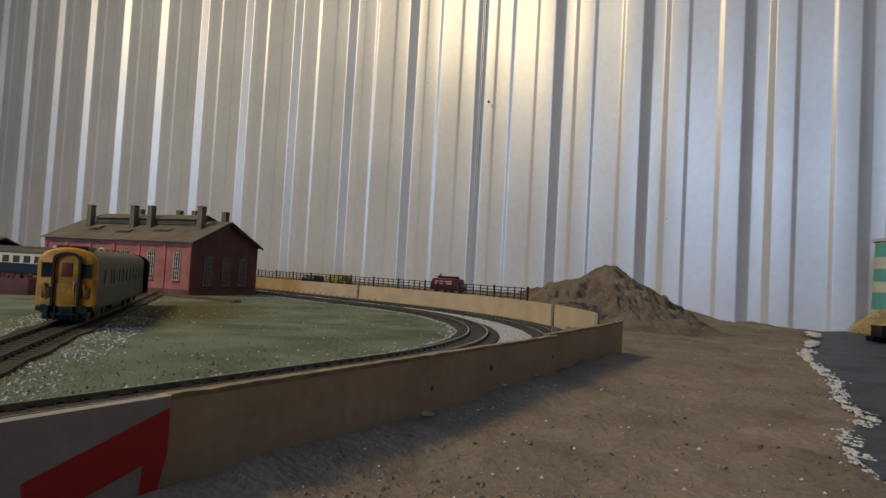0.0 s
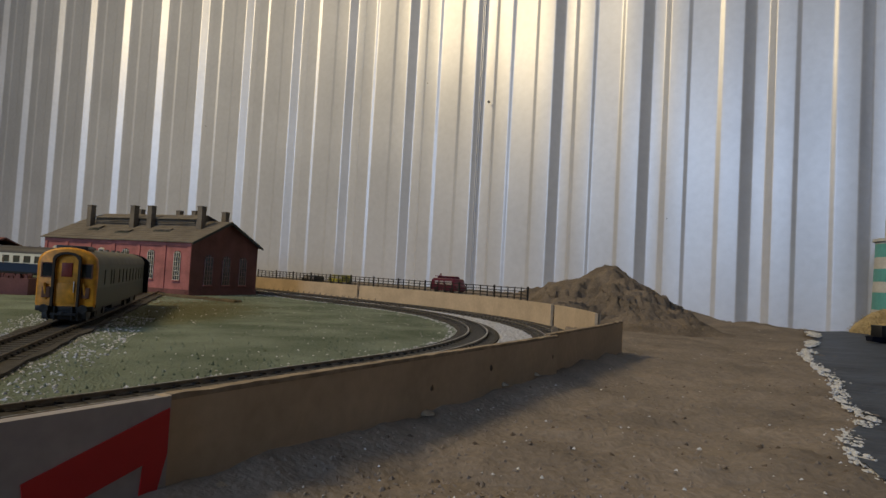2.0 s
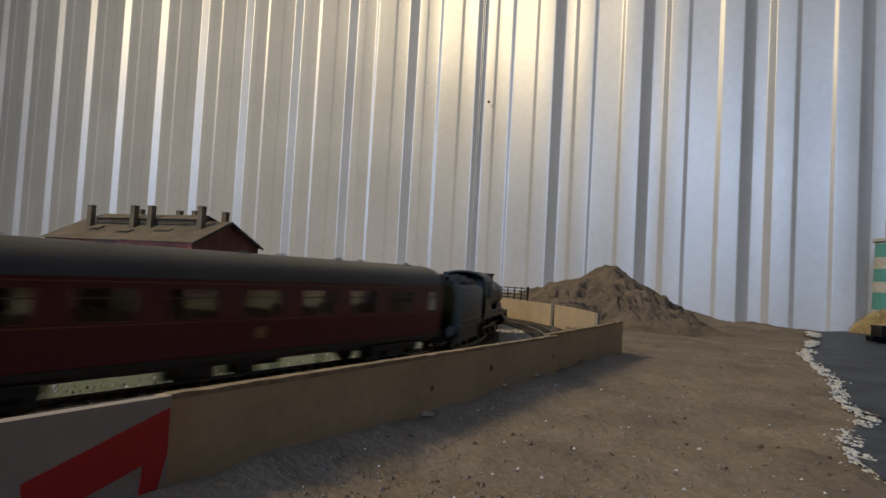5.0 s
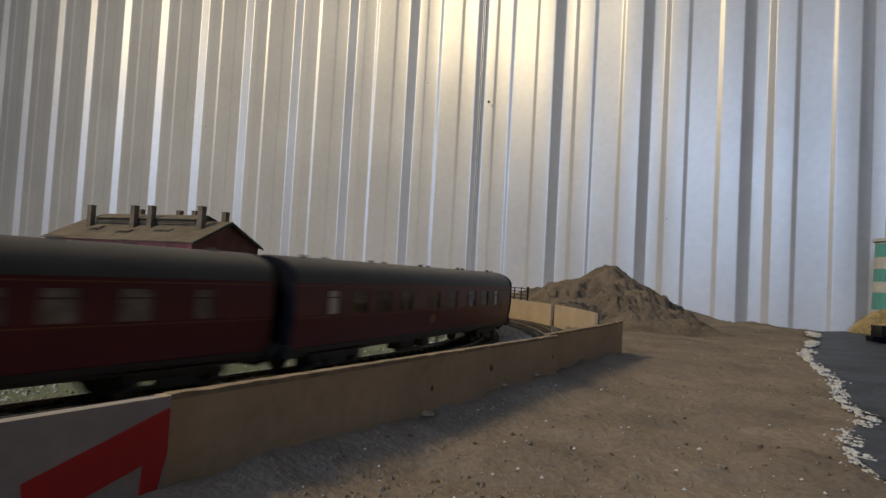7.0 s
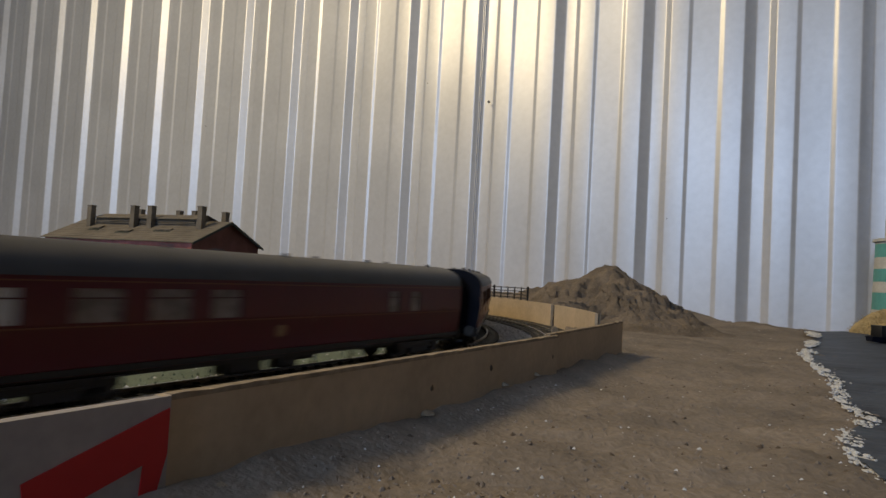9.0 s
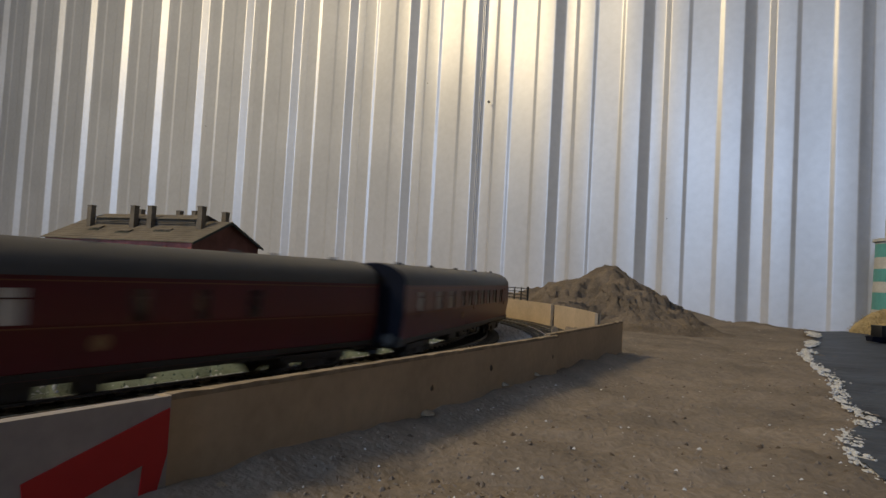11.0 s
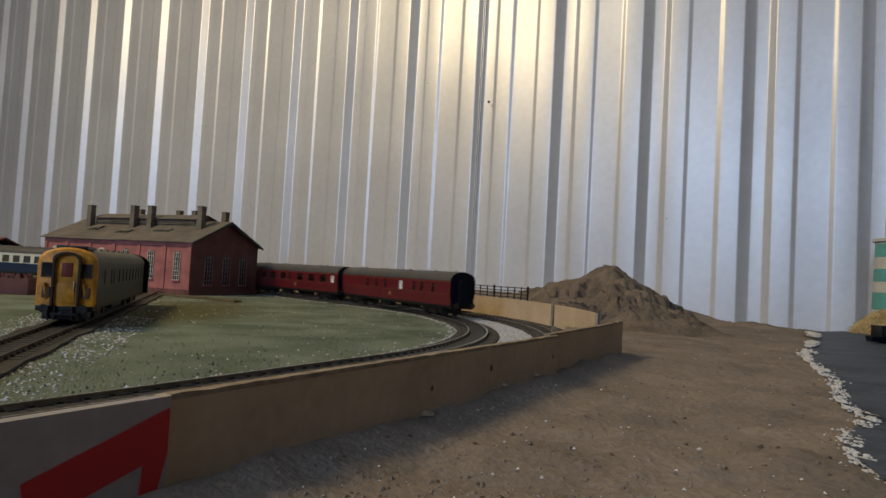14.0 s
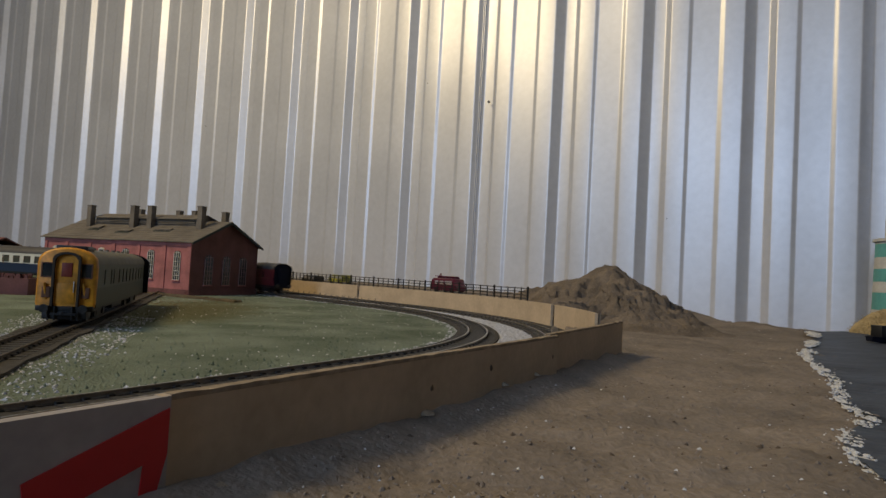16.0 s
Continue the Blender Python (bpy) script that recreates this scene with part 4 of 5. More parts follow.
            bm_cyl(bm, (x, sy * (hw + 0.0006), 0.0235), (x, sy * (hw + 0.0006), 0.0285), 0.00025, n=6)
            part("handrail", lean(bm, sy), M_LINE, t, "thin brass handrail")
    # inside: floor, partition and pale seats below the windows
    bm = bmesh.new()
    bm_box(bm, -L2 + 0.002, -hw + 0.0012, 0.0110, L2 - 0.002, hw - 0.0012, 0.0130)
    part("floor_pan", bm, M_BLACK, t, smooth=False)
    bm = bmesh.new()
    n = 9
    for i in range(n):
        x = -L2 + length * (i + 0.5) / n
        bm_box(bm, x - 0.0022, -hw + 0.003, 0.0130, x + 0.0022, hw - 0.010, 0.0300)
    part("seats", bm, M_SEAT, t, "dull brown moulded seats", False)
    # roof
    bm = bmesh.new()
    rings = []
    prof = oval_roof(0.0408, 0.0518, hw + 0.0003)
    for x, k in ((-L2, 0.97), (-L2 + 0.002, 1.0), (L2 - 0.002, 1.0), (L2, 0.97)):
        rings.append([(x, y * k, 0.0408 + (z - 0.0408) * k) for y, z in prof])
    bm_loft(bm, rings)
    part("roof", bm, roof_mat, t, "arched grey roof")
    for i in range(vents):
        x = -L2 + length * (i + 0.7) / (vents + 0.4)
        bm = bmesh.new()
        y = 0.0045 if i % 2 else -0.0045
        bm_cyl(bm, (x, y, 0.0505), (x, y, 0.0528), 0.0017, 0.0012, n=10)
        part("roof_vent", bm, roof_mat, t)
    # ends and gangways
    for way in (-1, 1):
        bm = bmesh.new()
        pts = [(hw - 0.0030, 0.0105), (hw - 0.0018, 0.0135), (hw, 0.0262), (hw, 0.0408)] + oval_roof(0.0408, 0.0512, hw)[1:-1] + [(-hw, 0.0408), (-hw, 0.0262), (-hw + 0.0018, 0.0135), (-hw + 0.0030, 0.0105)]
        bm_loft(bm, [[(way * (L2 - 0.0008), y, z) for y, z in pts], [(way * (L2 + 0.0006), y * 0.99, z) for y, z in pts]])
        end = part("end_wall", bm, M_NAVY, t, "plain blue-black coach end")
        bm = bmesh.new()
        for q in range(4):
            x = way * (L2 + 0.0006 + 0.0014 * q)
            k = 0.0082 if q % 2 == 0 else 0.0074
            pts = [(k, 0.0115), (k, 0.0400), (k - 0.003, 0.0430), (-k + 0.003, 0.0430), (-k, 0.0400), (-k, 0.0115)]
            bm_loft(bm, [[(x, y, z) for y, z in pts], [(x + way * 0.0013, y, z) for y, z in pts]])
        part("gangway", bm, M_NAVY, end, "black folded gangway", False)
        bm = bmesh.new()
        bm_box(bm, way * L2 - 0.0012, -0.0165, 0.0095, way * L2 + 0.0012, 0.0165, 0.0145)
        part("headstock", bm, M_BLACK, t, smooth=False)
        buffers(t, way * (L2 + 0.001), way)
        coupling(t, way * (L2 - 0.004), way)
    # underframe
    bm = bmesh.new()
    for sy in (-1, 1):
        bm_box(bm, -L2, sy * 0.0130 - 0.0008, 0.0088, L2, sy * 0.0130 + 0.0008, 0.0118)
        bm_box(bm, -0.040, sy * 0.0125 - 0.0005, 0.0035, 0.040, sy * 0.0125 + 0.0005, 0.0044)
        for x in (-0.040, 0.040):
            v = bm_box(bm, x - 0.0005, sy * 0.0125 - 0.0005, 0.0035, x + 0.0005, sy * 0.0125 + 0.0005, 0.0092)
        for x in (-0.013, 0.013):
            bm_box(bm, x - 0.0005, sy * 0.0125 - 0.0005, 0.0035, x + 0.0005, sy * 0.0125 + 0.0005, 0.0092)
    part("truss", bm, M_BLACK, t, smooth=False)
    for x0, x1, y0, y1 in ((-0.034, -0.016, -0.0120, -0.003), (0.006, 0.030, 0.002, 0.0118), (-0.006, 0.004, -0.0115, -0.005)):
        bm = bmesh.new()
        bm_box(bm, x0, y0, 0.0038, x1, y1, 0.0100, 0.0006)
        part("battery_box", bm, M_BLACK, t)
    for x in (-0.098, 0.098):
        bogie(t, x)
        bm = bmesh.new()
        for sy in (-1, 1):
            bm_box(bm, x - 0.024, sy * 0.0150 - 0.0012, 0.0092, x + 0.024, sy * 0.0150 + 0.0012, 0.0098)
        part("footboard", bm, M_BLACK, t, smooth=False)
    return t


def evenly(n, w, a=-0.118, b=0.118):
    return [(a + (b - a) * i / (n - 1), w) for i in range(n)]


CORRIDOR = [(-0.1235, 0.009), (-0.098, 0.017), (-0.066, 0.017), (-0.034, 0.017), (-0.002, 0.006), (0.018, 0.017), (0.050, 0.017), (0.082, 0.017), (0.106, 0.006), (0.126, 0.007)]
COMPART = [(-0.109, 0.009), (-0.087, 0.015), (-0.064, 0.015), (-0.040, 0.015), (-0.004, 0.015), (0.0235, 0.015), (0.056, 0.015), (0.080, 0.015), (0.104, 0.009)]
MIXED = [(-0.112, 0.009), (-0.078, 0.016), (-0.052, 0.016), (-0.022, 0.008), (-0.004, 0.011), (0.014, 0.011), (0.034, 0.011), (0.054, 0.011), (0.078, 0.012), (0.104, 0.008)]
BRAKE = [(-0.102, 0.006), (-0.078, 0.006), (-0.061, 0.006), (-0.029, 0.009), (0.010, 0.006), (0.034, 0.005), (0.058, 0.006)]
HALFBR = [(-0.116, 0.009), (-0.089, 0.016), (-0.064, 0.016), (-0.041, 0.014), (0.066, 0.010), (0.086, 0.010)]
OPENC = [(-0.126, 0.009)] + evenly(7, 0.021, -0.096, 0.096) + [(0.126, 0.009)]


# ---- engines ----
def rods(t, xs, r, mat):
    for sy in (-1, 1):
        bm = bmesh.new()
        y = sy * 0.0118
        bm_box(bm, xs[0] - 0.002, y - 0.0005, r - 0.0034, xs[-1] + 0.002, y + 0.0005, r - 0.0018, 0.0003)
        part("coupling_rod", bm, mat, t, "dull steel coupling rod")
        bm = bmesh.new()
        bm_box(bm, xs[1], y + sy * 0.0008 - 0.0005, r - 0.0016, xs[-1] + 0.030, y + sy * 0.0008 + 0.0005, r - 0.0002, 0.0003)
        part("piston_rod", bm, mat, t, "dull steel connecting rod")


def boiler(t, x0, x1, zc, r, mat, label):
    """Boiler barrel with bands, smokebox and door, front towards +x."""
    bm = bmesh.new()
    rings = []
    for x, k in ((x0, 1.06), (x1 - 0.022, 1.0), (x1 - 0.022, 1.03), (x1, 1.03), (x1 + 0.0008, 0.98)):
        rings.append([(x, r * k * math.cos(6.2832 * i / 28), zc + r * k * math.sin(6.2832 * i / 28)) for i in range(28)])
    bm_loft(bm, rings)
    b = part("boiler", bm, mat, t, label)
    for f in (0.2, 0.45, 0.7):
        x = x0 + (x1 - 0.022 - x0) * f
        bm = bmesh.new()
        k = 1.06 - 0.06 * f + 0.012
        bm_loft(bm, [[(x + dx, r * k * math.cos(6.2832 * i / 28), zc + r * k * math.sin(6.2832 * i / 28)) for i in range(28)] for dx in (-0.0005, 0.0005)])
        part("boiler_band", bm, M_BLACK, b)
    bm = bmesh.new()
    rings = []
    for dx, k in ((0, 0.86), (0.0016, 0.82), (0.0030, 0.55), (0.0034, 0.1)):
        rings.append([(x1 + dx, r * k * math.cos(6.2832 * i / 24), zc + r * k * math.sin(6.2832 * i / 24)) for i in range(24)])
    bm_loft(bm, rings)
    part("smokebox_door", bm, M_BLACK, b, "black smokebox door")
    return b


def chimney(t, x, z, h, r=0.0042):
    bm = bmesh.new()
    rings = []
    for dz, k in ((-0.003, 1.5), (0.0005, 1.15), (0.002, 1.0), (h - 0.002, 1.05), (h - 0.0018, 1.3), (h, 1.3), (h, 0.9), (h - 0.002, 0.8)):
        rings.append([(x + r * k * math.cos(6.2832 * i / 20), r * k * math.sin(6.2832 * i / 20), z + dz) for i in range(20)])
    bm_loft(bm, rings)
    part("chimney", bm, M_BLACK, t, "black lipped chimney")


def dome(t, x, z, mat, r=0.0055, h=0.0058):
    bm = bmesh.new()
    rings = []
    for dz, k in ((-0.003, 1.2), (0, 1.0), (h * 0.5, 0.97), (h * 0.8, 0.8), (h * 0.96, 0.45), (h, 0.08)):
        rings.append([(x + r * k * math.cos(6.2832 * i / 18), r * k * math.sin(6.2832 * i / 18), z + dz) for i in range(18)])
    bm_loft(bm, rings)
    part("dome", bm, mat, t)


def cab(t, x0, x1, mat, zf=0.0165, zt=0.0440, hw=0.0172, ztop=0.0515):
    """Cab sheets with openings, and an arched roof."""
    for sy in (-1, 1):
        bm = bmesh.new()
        y = sy * hw
        ya, yb = y - 0.0005, y + 0.0005
        xm = (x0 + x1) / 2
        bm_box(bm, x0, ya, zf, x1, yb, zf + 0.0125)
        bm_box(bm, x0, ya, zf + 0.0215, x1, yb, zt)
        bm_box(bm, x0, ya, zf + 0.0125, x0 + 0.005, yb, zf + 0.0215)
        bm_box(bm, x1 - 0.004, ya, zf + 0.0125, x1, yb, zf + 0.0215)
        bm_box(bm, xm + 0.002, ya, zf + 0.0125, xm + 0.0036, yb, zf + 0.0215)
        part("cab_side", bm, mat, t, smooth=False)
    bm = bmesh.new()
    prof = oval_roof(zt - 0.0006, ztop, hw + 0.0006)
    inner = [(y * 0.95, z - 0.0012) for y, z in reversed(prof)]
    bm_loft(bm, [[(x, y, z) for y, z in prof + inner] for x in (x0 - 0.002, x1 + 0.002)])
    part("cab_roof", bm, M_BLACK, t, "black arched cab roof")
    bm = bmesh.new()
    pts = [(hw, zf), (hw, zt)] + prof[1:-1] + [(-hw, zt), (-hw, zf)]
    bm_loft(bm, [[(x, y * 0.985, z - 0.0006) for y, z in pts] for x in (x1 - 0.001, x1)])
    part("cab_front", bm, mat, t, smooth=False)


def wheels_and_frame(t, x0, x1, drivers, small, r=0.0108):
    bm = bmesh.new()
    for sy in (-1, 1):
        bm_box(bm, x0, sy * 0.0055 - 0.0008, 0.006, x1, sy * 0.0055 + 0.0008, 0.0165)
    bm_box(bm, x0 + 0.004, -0.0055, 0.0085, x1 - 0.004, 0.0055, 0.0160)
    part("main_frame", bm, M_BLACK, t, smooth=False)
    for x in drivers:
        wheelset(t, x, r, True)
    for x in small:
        wheelset(t, x, 0.0062)


def running_plate(t, x0, x1, z, hw=0.0168):
    bm = bmesh.new()
    bm_box(bm, x0, -hw, z, x1, hw, z + 0.0012)
    for sy in (-1, 1):
        bm_box(bm, x0, sy * hw - 0.0005, z - 0.0016, x1, sy * hw + 0.0005, z)
    part("running_plate", bm, M_BLACK, t, "black running plate", False)


def buffer_beam(t, x, way, mat):
    bm = bmesh.new()
    bm_box(bm, min(x, x + way * 0.0014), -0.0165, 0.0098, max(x, x + way * 0.0014), 0.0165, 0.0170, 0.0003)
    part("buffer_beam", bm, mat, t, "red buffer beam" if mat is M_BUFFRED else "black buffer beam", False)
    buffers(t, x + way * 0.0012, way)
    coupling(t, x - way * 0.003, way)


def cylinders(t, x):
    for sy in (-1, 1):
        bm = bmesh.new()
        bm_cyl(bm, (x - 0.009, sy * 0.0138, 0.0108), (x + 0.009, sy * 0.0138, 0.0108), 0.0042, n=16)
        bm_cyl(bm, (x - 0.008, sy * 0.0128, 0.0158), (x + 0.008, sy * 0.0128, 0.0158), 0.0025, n=12)
        part("cylinder", bm, M_BLACK, t, "black cylinder block")


def plate_bars(t, x0, x1, z0, z1, hw, mat, name):
    for sy in (-1, 1):
        bm = bmesh.new()
        bm_box(bm, x0, sy * hw - 0.0003, z0, x1, sy * hw + 0.0003, z1)
        part(name, bm, mat, t, "small cream plate", False)


def tank_engine():
    t = thing("tank_engine", "green six-coupled steam tank engine with a red rear beam", "steam engine")
    x0, x1 = -0.070, 0.079
    wheels_and_frame(t, x0 + 0.002, x1 - 0.004, (-0.020, 0.004, 0.028), (-0.061, -0.043, 0.060))
    rods(t, (-0.020, 0.004, 0.028), 0.0108, M_WHEEL)
    running_plate(t, x0, x1 - 0.012, 0.0166)
    cylinders(t, 0.060)
    boiler(t, -0.022, 0.072, 0.0318, 0.0122, M_DKGREEN, "grimy dark green boiler barrel")
    bm = bmesh.new()
    bm_box(bm, 0.040, -0.0125, 0.0120, 0.073, 0.0125, 0.0250, 0.0010)
    bm_box(bm, 0.046, -0.0160, 0.0085, 0.070, 0.0160, 0.0165, 0.0012)
    part("smokebox_saddle", bm, M_BLACK, t, "black saddle and valve chests under the smokebox")
    chimney(t, 0.061, 0.0430, 0.0085)
    dome(t, 0.030, 0.0425, M_GREEN)
    dome(t, 0.008, 0.0425, M_GREEN, 0.0042, 0.0035)
    # side tanks slope down to the front
    for sy in (-1, 1):
        bm = bmesh.new()
        pts = [(-0.022, 0.0178), (0.046, 0.0178), (0.046, 0.0330), (0.040, 0.0375), (-0.022, 0.0400)]
        ring = []
        for y in (0.0088, 0.0166, 0.0172):
            ring.append([(x, sy * y, z - (0.0006 if y > 0.017 else 0)) for x, z in pts])
        bm_loft(bm, ring)
        part("side_tank", bm, M_GREEN, t, "green side tank")
        bm = bmesh.new()
        for a, b, c, d in ((-0.019, 0.043, 0.0190, 0.0193), (-0.019, 0.038, 0.0362, 0.0365)):
            bm_box(bm, a, sy * 0.0171 - 0.0002, c, b, sy * 0.0171 + 0.0003, d)
        part("lining", bm, M_LINE, t, "thin orange lining", False)
        bm = bmesh.new()
        bm_cyl(bm, (0.010, sy * 0.0168, 0.0275), (0.010, sy * 0.0175, 0.0275), 0.0030, n=16)
        part("emblem", bm, M_EMBLEM, t, "small round pale emblem")
    cab(t, -0.050, -0.022, M_GREEN)
    bm = bmesh.new()
    bm_box(bm, -0.0495, -0.0165, 0.0170, -0.0250, 0.0165, 0.0185)
    part("cab_floor", bm, M_BLACK, t, smooth=False)
    plate_bars(t, -0.046, -0.034, 0.0225, 0.0245, 0.0176, M_WINGREY, "number_plate")
    # bunker with coal, and its back sheet
    bm = bmesh.new()
    pts = [(-0.0170, 0.0178), (-0.0170, 0.0350), (-0.0125, 0.0430), (0.0125, 0.0430), (0.0170, 0.0350), (0.0170, 0.0178)]
    bm_loft(bm, [[(-0.0690, y, z) for y, z in pts], [(-0.0682, y * 1.01, z) for y, z in pts], [(-0.050, y * 1.01, z) for y, z in pts]])
    part("bunker", bm, M_GREEN, t, "green coal bunker")
    bm = bmesh.new()
    rnd = random.Random(31)
    for _ in range(60):
        x, y = rnd.uniform(-0.066, -0.053), rnd.uniform(-0.011, 0.011)
        r = rnd.uniform(0.0010, 0.0019)
        bm_box(bm, x - r, y - r, 0.0420, x + r, y + r, 0.0432 + rnd.random() * 0.003)
    tagged(part("coal", bm, M_BLACK, t, "heaped black coal", False), kind="stuff")
    for y in (-0.004,):
        bm = bmesh.new()
        bm_box(bm, -0.0705, y - 0.0014, 0.0385, -0.0688, y + 0.0014, 0.0412)
        part("lamp", bm, M_WHITE, t, "small white lamp", False)
    plate_bars(t, -0.064, -0.056, 0.0250, 0.0262, 0.0172, M_WINGREY, "number_plate")
    buffer_beam(t, x0, -1, M_BUFFRED)
    buffer_beam(t, x1 - 0.003, 1, M_BLACK)
    bm = bmesh.new()
    for sy in (-1, 1):
        pts = [(0.070, 0.0178), (0.082, 0.0118), (0.082, 0.0106), (0.070, 0.0160)]
        bm_loft(bm, [[(x, sy * 0.012 + d, z) for x, z in pts] for d in (-0.004, 0.004)])
    part("front_steps", bm, M_BLACK, t, smooth=False)
    return t


def tender_engine():
    t = thing("tender_engine", "dark green steam engine with its lined tender", "steam engine")
    x1 = 0.112
    wheels_and_frame(t, -0.012, x1 - 0.006, (0.008, 0.034, 0.060), (0.086, 0.102))
    rods(t, (0.008, 0.034, 0.060), 0.0108, M_WHEEL)
    running_plate(t, -0.014, x1 - 0.008, 0.0182)
    cylinders(t, 0.090)
    boiler(t, 0.014, 0.104, 0.0322, 0.0118, M_DKGREEN, "dark green boiler barrel with a black smokebox")
    bm = bmesh.new()
    bm_box(bm, 0.076, -0.0115, 0.0120, 0.105, 0.0115, 0.0250, 0.0010)
    part("smokebox_saddle", bm, M_BLACK, t, "black saddle under the smokebox")
    chimney(t, 0.093, 0.0428, 0.0080)
    dome(t, 0.062, 0.0425, M_DKGREEN)
    bm = bmesh.new()
    pts = [(-0.0120, 0.0190), (-0.0120, 0.0385), (-0.0090, 0.0435), (0.0090, 0.0435), (0.0120, 0.0385), (0.0120, 0.0190)]
    bm_loft(bm, [[(x, y, z) for y, z in pts] for x in (0.010, 0.036)])
    part("firebox", bm, M_DKGREEN, t, smooth=False)
    for x in (0.018, 0.044, 0.072):
        bm = bmesh.new()
        for sy in (-1, 1):
            bm_box(bm, x - 0.012, sy * 0.0150 - 0.0016, 0.0182, x + 0.012, sy * 0.0150 + 0.0016, 0.0215, 0.0008)
        part("splasher", bm, M_DKGREEN, t)
    cab(t, -0.014, 0.012, M_DKGREEN, 0.0190)
    plate_bars(t, -0.008, 0.006, 0.0235, 0.0255, 0.0178, M_LINE, "number_plate")
    buffer_beam(t, x1 - 0.004, 1, M_BUFFRED)
    for sy in (-1, 1):
        bm = bmesh.new()
        bm_cyl(bm, (0.016, sy * 0.0142, 0.0375), (0.100, sy * 0.0140, 0.0375), 0.0004, n=6)
        part("handrail", bm, M_WHEEL, t, "thin dark handrail")
    # tender
    bm = bmesh.new()
    for sy in (-1, 1):
        bm_box(bm, -0.089, sy * 0.0130 - 0.0008, 0.0055, -0.022, sy * 0.0130 + 0.0008, 0.0165)
    bm_box(bm, -0.091, -0.0165, 0.0150, -0.020, 0.0165, 0.0172)
    part("tender_frame", bm, M_BLACK, t, smooth=False)
    for x in (-0.078, -0.057, -0.036):
        wheelset(t, x, 0.0062)
    bm = bmesh.new()
    pts = [(-0.0168, 0.0172), (-0.0168, 0.0385), (-0.0145, 0.0415), (0.0145, 0.0415), (0.0168, 0.0385), (0.0168, 0.0172)]
    bm_loft(bm, [[(-0.090, y * 0.98, z) for y, z in pts], [(-0.089, y, z) for y, z in pts], [(-0.024, y, z) for y, z in pts]])
    part("tender_body", bm, M_DKGREEN, t, "dark green tender tank")
    for sy in (-1, 1):
        bm = bmesh.new()
        for z in (0.0195, 0.0360):
            bm_box(bm, -0.087, sy * 0.0168 - 0.0002, z, -0.027, sy * 0.0168 + 0.0003, z + 0.0004)
        part("lining", bm, M_LINE, t, "thin orange lining", False)
        bm = bmesh.new()
        bm_cyl(bm, (-0.056, sy * 0.0166, 0.0275), (-0.056, sy * 0.0172, 0.0275), 0.0026, n=18)
        part("emblem", bm, M_EMBLEM, t, "small round brownish emblem")
    bm = bmesh.new()
    rnd = random.Random(32)
    for _ in range(150):
        x, y = rnd.uniform(-0.083, -0.028), rnd.uniform(-0.012, 0.012)
        r = rnd.uniform(0.0011, 0.0022)
        top = 0.0420 + 0.0045 * (1 - (y / 0.013) ** 2) * rnd.random()
        bm_box(bm, x - r, y - r, 0.0405, x + r, y + r, top + r)
    tagged(part("coal", bm, M_BLACK, t, "heaped black coal", False), kind="stuff")
    buffer_beam(t, -0.091, -1, M_BLACK)
    return t


